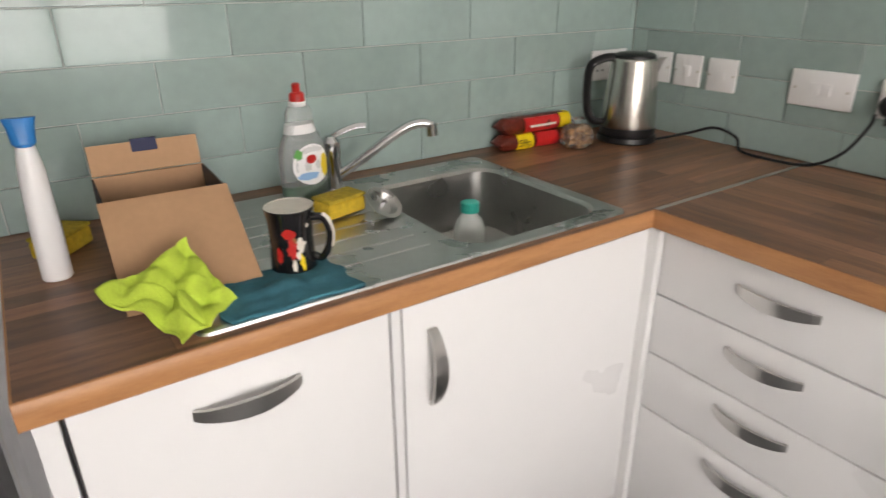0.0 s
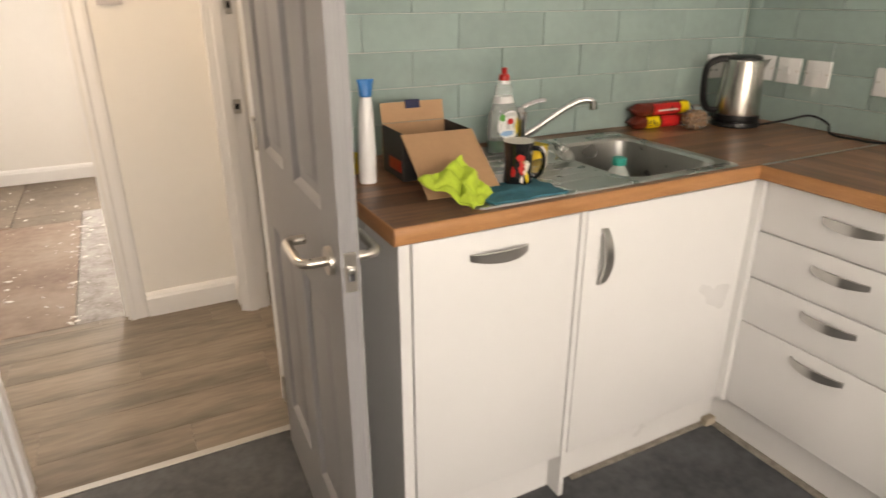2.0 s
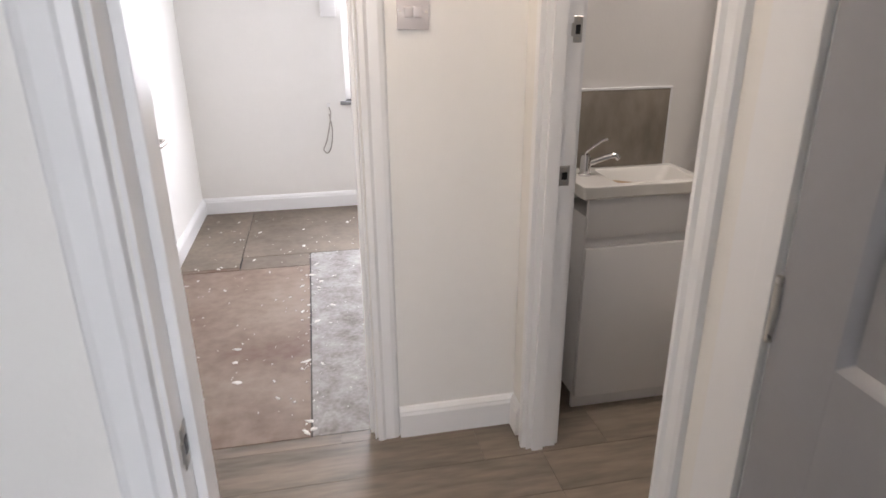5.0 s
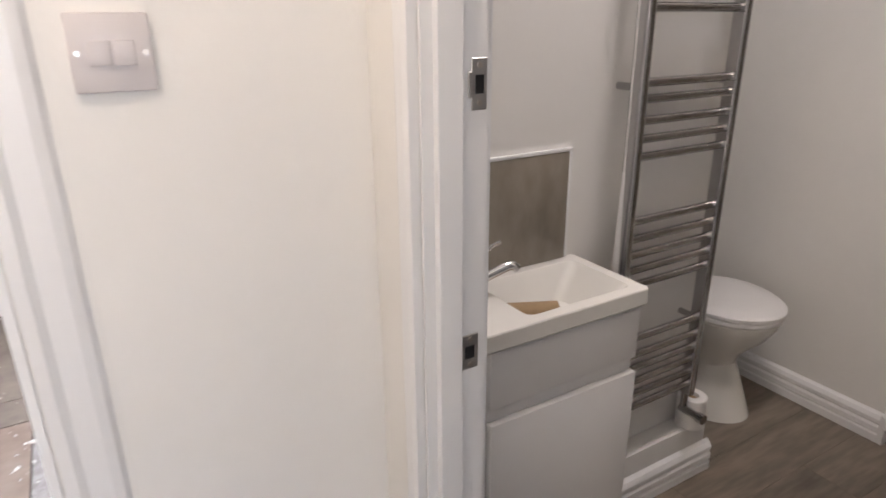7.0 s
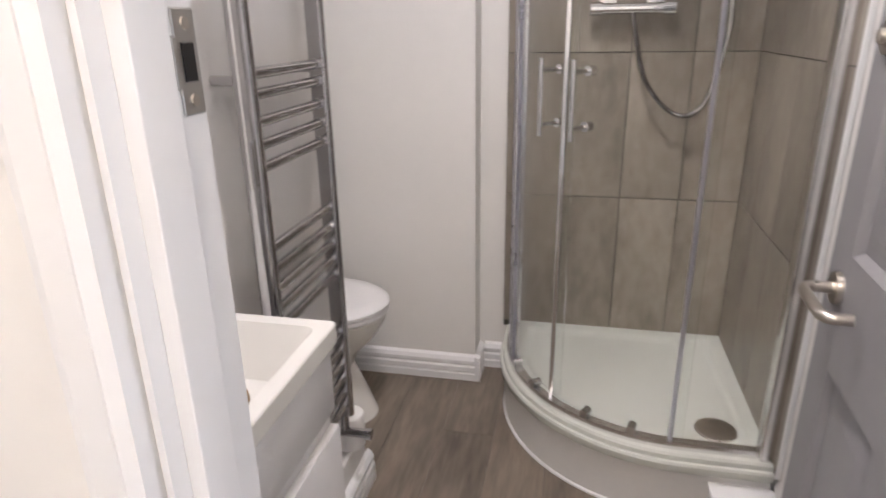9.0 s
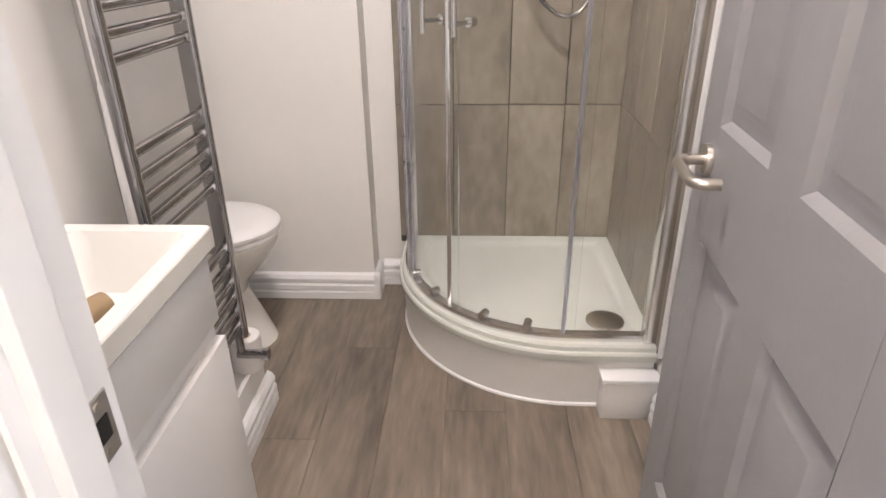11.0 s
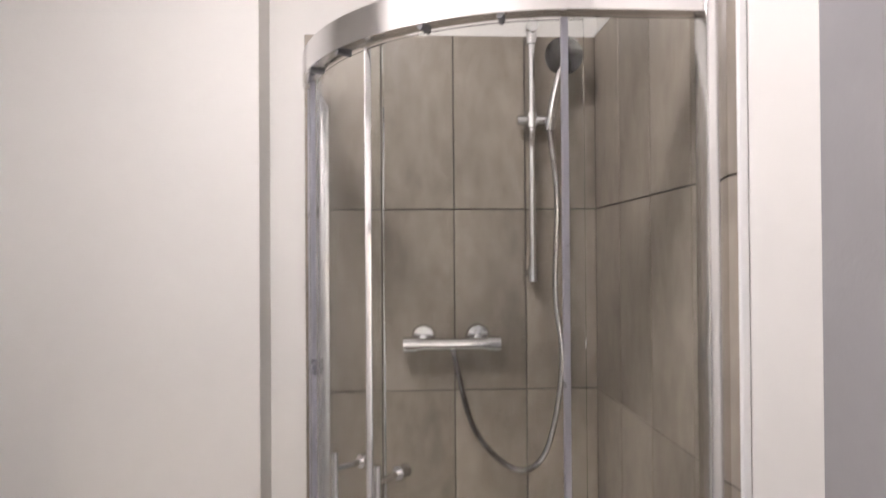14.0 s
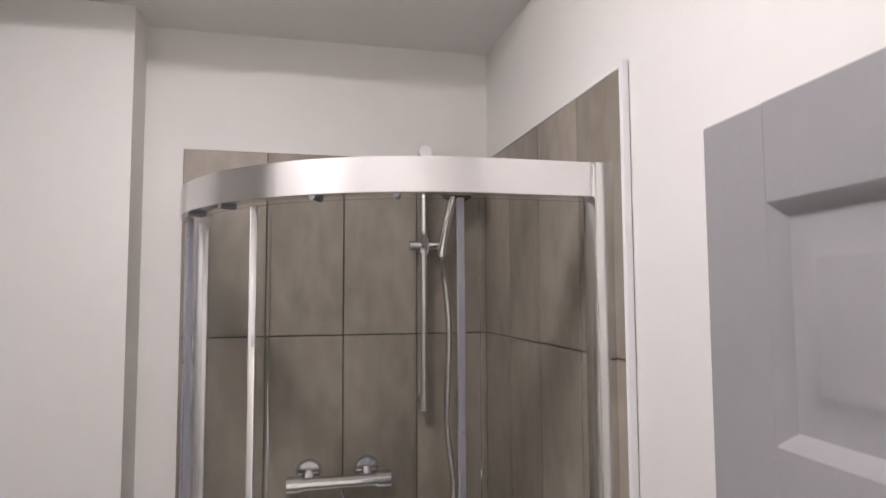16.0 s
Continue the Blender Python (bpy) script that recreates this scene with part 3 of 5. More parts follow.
tap = thing("mixer_tap", "chrome kitchen mixer tap with swung spout", "tap", 0.652, 1.140, 0.914, 0)
part("body", spin([(0.027, 0), (0.027, 0.006), (0.021, 0.010), (0.020, 0.075), (0.022, 0.085), (0.021, 0.110), (0.012, 0.122), (0.003, 0.124)], 28), CHROME, tap)
part("spout", hose(glide([(0.012, -0.006, 0.035), (0.055, -0.026, 0.065), (0.11, -0.052, 0.108), (0.152, -0.072, 0.135), (0.180, -0.085, 0.141), (0.198, -0.094, 0.135)], 6), 0.0105, 14), CHROME, tap)
part("aerator", rod(bmesh.new(), (0.196, -0.093, 0.140), (0.199, -0.095, 0.114), 0.0125, seg=18), CHROME, tap)
part("lever", hose(glide([(0.0, 0.0, 0.116), (0.02, -0.008, 0.128), (0.05, -0.02, 0.139), (0.072, -0.029, 0.140)], 6), 0.007, 10, 0.6), CHROME, tap)

for a, b, c, d in ((1.178, 1.204, 0.142, 0.70), (0.60, 1.178, 0.702, 0.720)):
    solid("floor_edge", boxed(a, b, c, d, 0.0, 0.006, 0.001), mat("bare_screed", (0.30, 0.27, 0.23), 0.9, var=0.4, scale=30, bump=0.6, bscale=120), "rough bare strip along the kick board", "floor edge")
tagged(part("rubble", boxed(1.150, 1.196, 0.690, 0.716, 0.001, 0.030, 0.005), mat("broken_plaster", (0.42, 0.36, 0.28), 0.9, var=0.3, scale=40, bump=0.8, bscale=100)), "small lump of broken plaster by the kick board", "rubble")

# oven and hob
ov = thing("oven", "built-in oven with black glass door and steel panel", "oven", 1.140, 0.138, 0, -90)
part("housing", boxed(0.0, 0.594, 0.03, 0.54, 0.14, 0.868), UNITSIDE, ov)
part("control_panel", boxed(0.003, 0.591, 0.0, 0.03, 0.742, 0.864, 0.002), mat("dull_steel", (0.40, 0.39, 0.375), 0.42, 0.8, var=0.05, scale=5, stretch=(1, 12, 12)), ov, "brushed steel control panel")
dd = part("door", boxed(0.003, 0.591, -0.004, 0.03, 0.30, 0.738, 0.002), OVENGL, ov, "black glass oven door")
part("handle", hose([Vector((0.075 + 0.444 * i / 10, -0.048, 0.690)) for i in range(11)], 0.011, 12, 0.8), STEEL, dd, "brushed steel bar handle")
for x in (0.092, 0.502):
    part("handle_post", boxed(x - 0.012, x + 0.012, -0.045, -0.003, 0.680, 0.700, 0.003), STEEL, dd)
part("inner_window", boxed(0.06, 0.53, -0.0055, -0.0038, 0.36, 0.62, 0.0005, 1), mat("oven_window", (0.02, 0.021, 0.024), 0.12), dd)
part("lower_panel", boxed(0.003, 0.591, -0.002, 0.02, 0.145, 0.295, 0.002), UNIT, ov, "white panel under the oven")
for x in (0.115, 0.297, 0.48):
    k = part("knob", spin([(0.021, 0), (0.020, 0.006), (0.017, 0.008), (0.015, 0.024), (0.012, 0.026)], 28), STEEL, ov, "", Matrix.Translation((x, 0.0, 0.805)) @ pose(0, 0, 0, 90, 0, 0))
    part("pointer", boxed(-0.0012, 0.0012, 0.002, 0.014, 0.0255, 0.0268), INK, k)

hb = thing("gas_hob", "steel and black gas hob let into the worktop", "hob", 1.175, -0.46, 0.910)
part("frame", boxed(0, 0.50, 0.0, 0.585, 0.0, 0.007, 0.003), STEEL, hb)
part("plate", boxed(0.025, 0.475, 0.025, 0.56, 0.0065, 0.012, 0.002), BLACK, hb)
for bx, by in ((0.13, 0.43), (0.36, 0.43), (0.13, 0.15), (0.36, 0.15)):
    part("burner", spin([(0.045, 0), (0.045, 0.008), (0.036, 0.012), (0.034, 0.018), (0.005, 0.02)], 28, (bx, by, 0.011)), STEEL, hb)
    for a in range(4):
        g = bmesh.new()
        t = radians(45 + 90 * a)
        u = Vector((math.cos(t), math.sin(t), 0))
        rod(g, Vector((bx, by, 0.037)) + u * 0.03, Vector((bx, by, 0.037)) + u * 0.115, 0.004, seg=8)
        rod(g, Vector((bx, by, 0.037)) + u * 0.115, Vector((bx, by, 0.011)) + u * 0.12, 0.004, seg=8)
        part("pan_support", g, BLACK, hb)

# ---- bathroom ----
SHIFT = SHOWER
tr = thing("shower_tray", "raised white quadrant shower tray with curved riser", "shower tray", 0, 0, 0)


def quad(x0, y1, r, z, xr=1.962, yb=1.556, k=20):
    """Outline of a quadrant: square at the back corner, round at the front."""
    out = [(xr, yb, z), (xr, y1, z)]
    for i in range(k + 1):
        t = radians(90 + 90 * i / k)
        out.append((x0 + r + r * math.cos(t), y1 - r + r * math.sin(t), z))
    out.append((x0, yb, z))
    return out


part("riser", loft([quad(1.222, 2.330, 0.552, 0.0), quad(1.216, 2.336, 0.558, 0.168)]), PLASTER, tr, "white curved plinth panel")
part("sealant_bead", loft([quad(1.215, 2.337, 0.559, 0.0), quad(1.216, 2.336, 0.558, 0.006), quad(1.221, 2.331, 0.553, 0.009)]), GLOSSW, tr)
rim = [quad(1.212, 2.340, 0.562, 0.166), quad(1.204, 2.348, 0.570, 0.170), quad(1.202, 2.350, 0.572, 0.178), quad(1.202, 2.350, 0.572, 0.192), quad(1.206, 2.346, 0.568, 0.198), quad(1.214, 2.340, 0.562, 0.199), quad(1.216, 2.338, 0.560, 0.212), quad(1.222, 2.332, 0.554, 0.218)]
inn = [quad(1.285, 2.270, 0.50, 0.218, 1.925, 1.593), quad(1.295, 2.260, 0.49, 0.212, 1.915, 1.603), quad(1.305, 2.250, 0.48, 0.204, 1.905, 1.613), quad(1.325, 2.230, 0.46, 0.201, 1.885, 1.633)]
part("tray", loft(rim + inn), TRAYM, tr, "off-white acrylic tray")
part("drain_cover", spin([(0.058, 0), (0.058, 0.003), (0.052, 0.006), (0.02, 0.007)], 32, (1.375, 1.672, 0.202)), SATIN, tr, "round satin metal drain cover")
stp = thing("pipe_boxing", "low white painted pipe box beside the shower tray", "boxing", 1.162, 1.547, 0)
part("casing", boxed(0.0, 0.09, 0.0, 0.160, 0, 0.128, 0.001), PLASTER, stp)
part("cover", boxed(-0.006, 0.09, 0.0, 0.166, 0.128, 0.142, 0.002), GLOSSW, stp)

ALU = mat("bright_aluminium", (0.80, 0.79, 0.79), 0.22, 1.0, var=0.03, scale=15)
sh = thing("shower_enclosure", "curved glass quadrant shower enclosure with chrome frame", "shower enclosure", 0, 0, 0.218)
GX, GY, GR = 1.250, 2.314, 0.530


def gline(k=24, inset=0.0, yb=1.556):
    """The enclosure's line in plan, from the right-hand wall round to the left-hand one."""
    x0, y1, r = GX + inset, GY - inset, GR - inset
    out = [Vector((x0, yb, 0)), Vector((x0, (yb + y1 - r) / 2, 0))]
    for i in range(k + 1):
        t = radians(180 - 90 * i / k)
        out.append(Vector((x0 + r + r * math.cos(t), y1 - r + r * math.sin(t), 0)))
    out += [Vector((1.90, y1, 0)), Vector((1.965, y1, 0))]
    return out


def band(lo, hi, z0, z1, w, inset=0.0, k=24):
    """A strip along the enclosure's line between two of its points."""
    pts = gline(k, inset)[lo:hi + 1]
    rings = []
    for i, p in enumerate(pts):
        d = (pts[min(i + 1, len(pts) - 1)] - pts[max(i - 1, 0)]).normalized()
        nn = Vector((-d.y, d.x, 0)) * (w / 2)
        rings.append([p + nn + Vector((0, 0, z0)), p - nn + Vector((0, 0, z0)), p - nn + Vector((0, 0, z1)), p + nn + Vector((0, 0, z1))])
    return loft(rings)


tb = band(0, 28, 1.792, 1.850, 0.034)
part("top_rail", tb, ALU, sh, "bright aluminium top rail")
part("bottom_rail", band(0, 28, 0.0, 0.022, 0.026), ALU, sh, "bright aluminium bottom rail")
part("wall_post", boxed(GX - 0.026, GX + 0.022, 1.557, 1.592, 0.0, 1.850, 0.004), ALU, sh, "bright aluminium wall profile")
part("wall_post", boxed(1.925, 1.964, GY - 0.016, GY + 0.022, 0.0, 1.850, 0.004), ALU, sh, "bright aluminium wall profile")
for lo, hi, ins in ((0, 3, 0.0), (22, 28, 0.0), (2, 14, 0.012), (13, 23, 0.016)):
    g = part("glass_panel", band(lo, hi, 0.02, 1.785, 0.005, ins), GLASS, sh, "clear curved glass")
    g.visible_shadow = False
for i, ins in ((3, 0.002), (14, 0.008), (22, 0.004), (24, 0.0)):
    p = gline(24, ins)[i]
    w = 0.0065 if i == 14 else 0.0056
    part("glass_seal", boxed(p.x - w, p.x + w, p.y - w, p.y + w, 0.02, 1.785, 0.002), CHROME if i == 14 else SEAL, sh, "upright strip on the glass edge")
for i in (6, 10, 16, 20):
    for z, rr in ((0.034, 0.013), (1.789, 0.0055)):
        p = gline(24, 0.018)[i]
        q = gline(24, -0.014)[i]
        part("roller", rod(bmesh.new(), (*p.xy, z), (*q.xy, z), rr, seg=16), CHROME if rr > 0.01 else GREYPL, sh)
for i in (12, 15):
    o, n2 = gline(24, -0.045)[i], gline(24, 0.035)[i]
    h = part("handle", rod(bmesh.new(), (*o.xy, 0.83), (*o.xy, 1.03), 0.0065, seg=12), CHROME, sh, "slim chrome bar handle")
    for z in (0.86, 1.0):
        part("knob", rod(rod(bmesh.new(), (*o.xy, z), (*n2.xy, z), 0.006, seg=12), (*gline(24, 0.012)[i].xy, z), (*n2.xy, z), 0.013, seg=16), CHROME, h)

vl = thing("shower_valve", "chrome thermostatic bar shower valve", "shower valve", 1.965, 1.968, 1.372)
part("bar", rod(bmesh.new(), (-0.062, -0.13, 0), (-0.062, 0.13, 0), 0.017, seg=20), CHROME, vl)
for y in (-0.13, 0.13):
    part("control_knob", rod(bmesh.new(), (-0.062, y, 0), (-0.062, y * 0.72, 0), 0.0215, seg=20), CHROME, vl)
for y in (-0.075, 0.075):
    part("wall_flange", rod(bmesh.new(), (-0.002, y, 0.016), (-0.016, y, 0.016), 0.034, 0.028, 28), CHROME, vl)
    part("inlet", rod(bmesh.new(), (-0.012, y, 0.008), (-0.062, y, 0.0), 0.013, seg=16), CHROME, vl)
rs = thing("shower_riser", "chrome riser rail with hand shower and hose", "shower", 1.965, 1.745, 1.56)
part("rail", rod(bmesh.new(), (-0.05, 0, -0.01), (-0.05, 0, 0.66), 0.0095, seg=16), CHROME, rs)
for z in (0.0, 0.645):
    part("rail_bracket", rod(rod(bmesh.new(), (-0.002, 0, z), (-0.052, 0, z), 0.012, seg=14), (-0.05, 0, z - 0.022), (-0.05, 0, z + 0.022), 0.014, seg=14), CHROME, rs)
sl = part("slider", rod(rod(bmesh.new(), (-0.05, 0.04, 0.415), (-0.05, -0.045, 0.415), 0.013, seg=14), (-0.05, 0, 0.395), (-0.05, 0, 0.435), 0.016, seg=14), CHROME, rs)
part("rail_cap", rod(bmesh.new(), (-0.072, 0, 0.668), (-0.045, 0, 0.668), 0.017, seg=20), CHROME, rs)
hd = part("hand_shower", hose(glide([(-0.065, -0.045, 0.385), (-0.072, -0.055, 0.46), (-0.082, -0.068, 0.52), (-0.095, -0.078, 0.565)], 6), 0.013, 14), CHROME, rs)
part("shower_head", rod(bmesh.new(), (-0.083, -0.090, 0.592), (-0.118, -0.072, 0.570), 0.040, 0.050, 28), RADCHROME, hd)
part("hose", hose(glide([(-0.065, -0.045, 0.385), (-0.08, -0.06, 0.2), (-0.075, -0.055, -0.05), (-0.08, -0.07, -0.25), (-0.085, -0.025, -0.47), (-0.09, 0.06, -0.515), (-0.08, 0.165, -0.41), (-0.065, 0.222, -0.2)], 10), 0.0078, 10), RADCHROME, rs, "ribbed steel shower hose")

SHIFT = BASIN
van = thing("vanity_unit", "white cloakroom vanity cabinet with handleless door", "vanity unit", 0.176, 2.450, 0)
part("carcass", boxed(0, 0.408, 0.022, 0.240, 0.06, 0.735, 0.001), UNIT, van)
part("door", boxed(0.001, 0.407, 0.0, 0.018, 0.062, 0.630, 0.002), UNIT, van)
part("top_panel", boxed(0.001, 0.407, 0.006, 0.0215, 0.664, 0.80, 0.002), UNIT, van)
part("grip_rail", boxed(0.003, 0.405, 0.018, 0.0215, 0.60, 0.664), UNIT, van)
part("kick_board", boxed(0.004, 0.404, 0.03, 0.045, 0, 0.06), UNIT, van)
bs = thing("wash_basin", "rectangular white ceramic cloakroom basin", "basin", 0.150, 2.440, 0.80)
W, D = 0.438, 0.249
br = [rrect(0.004, W - 0.004, 0.004, D, 0.008, 0, 4), rrect(0, W, 0, D, 0.010, 0.006, 4), rrect(0, W, 0, D, 0.010, 0.039, 4), rrect(0.002, W - 0.002, 0.002, D, 0.008, 0.042, 4),
      rrect(0.125, W - 0.028, 0.028, D - 0.028, 0.02, 0.042, 4), rrect(0.130, W - 0.036, 0.036, D - 0.036, 0.025, 0.030, 4), rrect(0.160, W - 0.085, 0.075, D - 0.055, 0.03, -0.040, 4), rrect(0.20, W - 0.14, 0.11, D - 0.085, 0.02, -0.050, 4)]
bm = loft(br, caps=False)
bm.faces.new(list(bm.verts)[-20:])
part("bowl", bm, CERAM, bs)
part("waste", spin([(0.020, 0), (0.020, 0.003), (0.014, 0.004), (0.004, 0.002)], 24, (0.252, 0.137, -0.0505)), CHROME, bs, "chrome basin waste")
bt = thing("basin_tap", "chrome basin mixer tap with lever", "tap", 0.215, 2.590, 0.842, 0)
part("body", spin([(0.022, 0), (0.022, 0.005), (0.019, 0.008), (0.018, 0.06), (0.014, 0.07), (0.003, 0.072)], 24), CHROME, bt)
part("spout", hose(glide([(0.005, 0, 0.038), (0.05, -0.005, 0.052), (0.095, -0.01, 0.064), (0.112, -0.012, 0.055)], 6), 0.011, 12, 0.9), CHROME, bt)
part("lever", hose(glide([(-0.004, 0, 0.065), (0.012, 0.0, 0.085), (0.05, -0.004, 0.112), (0.07, -0.006, 0.118)], 6), 0.007, 10, 0.6), CHROME, bt)
sp = thing("splashback_tile", "single brown stone-effect tile splashback with white edge", "splashback", 0.15, 2.69, 0.844)
part("tile", boxed(0, 0.40, -0.010, 0.0, 0, 0.262, 0.001), STONE, sp)
part("edge_trim", boxed(0, 0.408, -0.011, 0.0, 0.262, 0.270, 0.001), GLOSSW, sp)
part("edge_trim", boxed(0.40, 0.408, -0.011, 0.0, 0, 0.262, 0.001), GLOSSW, sp)
ro = thing("cardboard_tube", "empty cardboard roll core lying in the basin", "cardboard tube", 0.348, 2.545, 0.8045, -17, ry=4)
part("tube", loft([[(x, r * math.cos(2 * math.pi * i / 20), r * math.sin(2 * math.pi * i / 20)) for i in range(20)] for x, r in ((-0.055, 0.017), (-0.055, 0.0195), (0.055, 0.0195), (0.055, 0.017), (-0.055, 0.017))], caps=False), BROWNP, ro)

SHIFT = RAIL
tw = thing("towel_radiator", "tall chrome ladder towel radiator", "radiator", 0.70, 2.662, 0.325)
TOPZ = 1.40
for x in (0.0, 0.335):
    part("post", loft([rrect(x - 0.0125, x + 0.0125, -0.026, 0.014, 0.007, z, 4) for z in (0, TOPZ)]), RADCHROME, tw)
    for z in (0.25, 0.92):
        part("bracket", rod(rod(bmesh.new(), (x, 0.0, z), (x, 0.058, z), 0.009, seg=14), (x, -0.022, z), (x, -0.012, z), 0.013, seg=16), RADCHROME, tw)
for z in (0.035, 0.078, 0.12, 0.163, 0.206, 0.258, 0.419, 0.462, 0.505, 0.548, 0.595, 0.757, 0.800, 0.843, 0.893, 0.930, 1.092, 1.135, 1.18, 1.34, 1.38):
    part("rung", rod(bmesh.new(), (0, -0.006, z), (0.335, -0.006, z), 0.011, seg=14), RADCHROME, tw)
    for a, b in ((0.012, 0.019), (0.316, 0.323)):
        part("collar", rod(bmesh.new(), (a, -0.006, z), (b, -0.006, z), 0.0128, seg=12), CHROME, tw)
part("valve", rod(rod(rod(bmesh.new(), (0.335, 0, 0.0), (0.335, 0, -0.055), 0.011, seg=14), (0.335, 0.01, -0.06), (0.335, -0.055, -0.06), 0.013, seg=14), (0.335, -0.055, -0.06), (0.335, -0.075, -0.06), 0.016, seg=18), RADCHROME, tw)
part("valve", rod(rod(bmesh.new(), (0, 0, 0.0), (0, 0, -0.055), 0.011, seg=14), (0, 0.01, -0.06), (0, -0.045, -0.06), 0.014, seg=14), RADCHROME, tw)
bx = thing("radiator_boxing", "white painted pipe boxing under the towel radiator", "boxing", 0.56, 2.655, 0)
part("front", boxed(0, 0.59, 0.0, 0.014, 0, 0.182, 0.001), PLASTER, bx)
part("shelf", boxed(0, 0.59, 0.0142, 0.065, 0.168, 0.1815, 0.001), PLASTER, bx)
part("end", boxed(0.578, 0.592, 0.0145, 0.065, 0, 0.182, 0.001), PLASTER, bx)
tp = thing("toilet_roll", "white toilet roll standing on the pipe boxing", "toilet roll", 1.092, 2.674, 0.1825)
part("paper", spin([(0.019, 0), (0.043, 0), (0.044, 0.003), (0.044, 0.10), (0.042, 0.103), (0.019, 0.103), (0.019, 0.05)], 32), ROLL, tp)
part("core", rod(bmesh.new(), (0, 0, 0.001), (0, 0, 0.09), 0.0188, seg=24), BROWNP, tp)

SHIFT = SHOWER
wc = thing("toilet", "white back-to-wall ceramic toilet with closed lid", "toilet", 1.55, 2.935, 0)
wc.scale = (1, 1, 1.04)


def egg(a, b0, b1, cy, z, k=40):
    """An oval, longer towards the front (-y)."""
    return [(a * math.cos(2 * math.pi * i / k), cy + (b1 if math.sin(2 * math.pi * i / k) > 0 else b0) * math.sin(2 * math.pi * i / k), z) for i in range(k)]


part("pan", loft([egg(0.136, 0.190, 0.30, 0.03, 0), egg(0.133, 0.186, 0.30, 0.03, 0.012), egg(0.112, 0.150, 0.30, 0.03, 0.10), egg(0.096, 0.118, 0.30, 0.04, 0.19), egg(0.102, 0.130, 0.29, 0.03, 0.24), egg(0.145, 0.17, 0.28, 0.0, 0.31), egg(0.172, 0.205, 0.27, 0.0, 0.365), egg(0.176, 0.212, 0.27, 0.0, 0.388), egg(0.170, 0.205, 0.265, 0.0, 0.395)]), CERAM, wc)
part("seat", loft([egg(0.176, 0.214, 0.18, 0.0, 0.396), egg(0.181, 0.219, 0.18, 0.0, 0.400), egg(0.181, 0.219, 0.18, 0.0, 0.410), egg(0.177, 0.215, 0.175, 0.0, 0.414)]), WPLAST, wc)
part("lid", loft([egg(0.178, 0.217, 0.18, 0.0, 0.415), egg(0.183, 0.222, 0.18, 0.0, 0.419), egg(0.183, 0.222, 0.18, 0.0, 0.428), egg(0.172, 0.21, 0.17, 0.0, 0.436), egg(0.12, 0.15, 0.12, 0.0, 0.440)]), WPLAST, wc)

# lamps and windows
SHIFT = HOME
for nm, x, y in [("ceiling_light", -0.75, 1.92)]:
    c = thing(nm, "plain round ceiling lamp holder with bulb", "ceiling light", x, y, H)
    part("rose", spin([(0.05, 0), (0.05, -0.012), (0.03, -0.022), (0.016, -0.024)], 28), WPLAST, c)

SHIFT = SHOWER
cl = thing("ceiling_light", "round flush white bathroom ceiling lamp", "ceiling light", 0.80, 2.38, H + 0.21)
part("base", spin([(0.20, 0), (0.20, -0.020), (0.192, -0.024), (0.19, -0.020), (0.19, -0.003), (0.01, -0.003)], 40), WPLAST, cl)
SHIFT = HOME


def window(name, x0, x1, y0, y1, z0, z1, inner, label, mul=0.0):
    """A white plastic window set in a wall along x; inner: -1 or 1, the room's side."""
    w = thing(name, label, "window", (x0 + x1) / 2, (y0 + y1) / 2, z0, kind="structure")
    hx, hz = (x1 - x0) / 2, z1 - z0
    for a, b, c, d in ((-hx, -hx + 0.06, 0, hz), (hx - 0.06, hx, 0, hz), (-hx + 0.06, hx - 0.06, 0, 0.06), (-hx + 0.06, hx - 0.06, hz - 0.06, hz), (mul - 0.04, mul + 0.04, 0.06, hz - 0.06)):
        part("window_frame", boxed(a, b, -0.03, 0.03, c, d, 0.004), WPLAST, w)
    for a, b in ((-hx + 0.06, mul - 0.04), (mul + 0.04, hx - 0.06)):
        g = part("pane", boxed(a, b, -0.004, 0.004, 0.06, hz - 0.06), GLASS, w)
        g.visible_shadow = False
    part("window_sill", boxed(-hx - 0.04, hx + 0.04, inner * 0.03 if inner > 0 else -0.15, 0.15 if inner > 0 else -0.03, -0.025, 0.0, 0.004), GREYPL if inner < 0 else GLOSSW, w)


window("window_1", -1.15, 1.20, -2.12, -2.06, 0.80, 2.10, 1, "white framed kitchen window", 0.40)
window("window_2", -0.43, 0.75, 5.30, 5.36, 0.768, 2.05, -1, "white framed window with a grey sill in the bare room")

# ---- sockets and switches ----
SHIFT = HOME


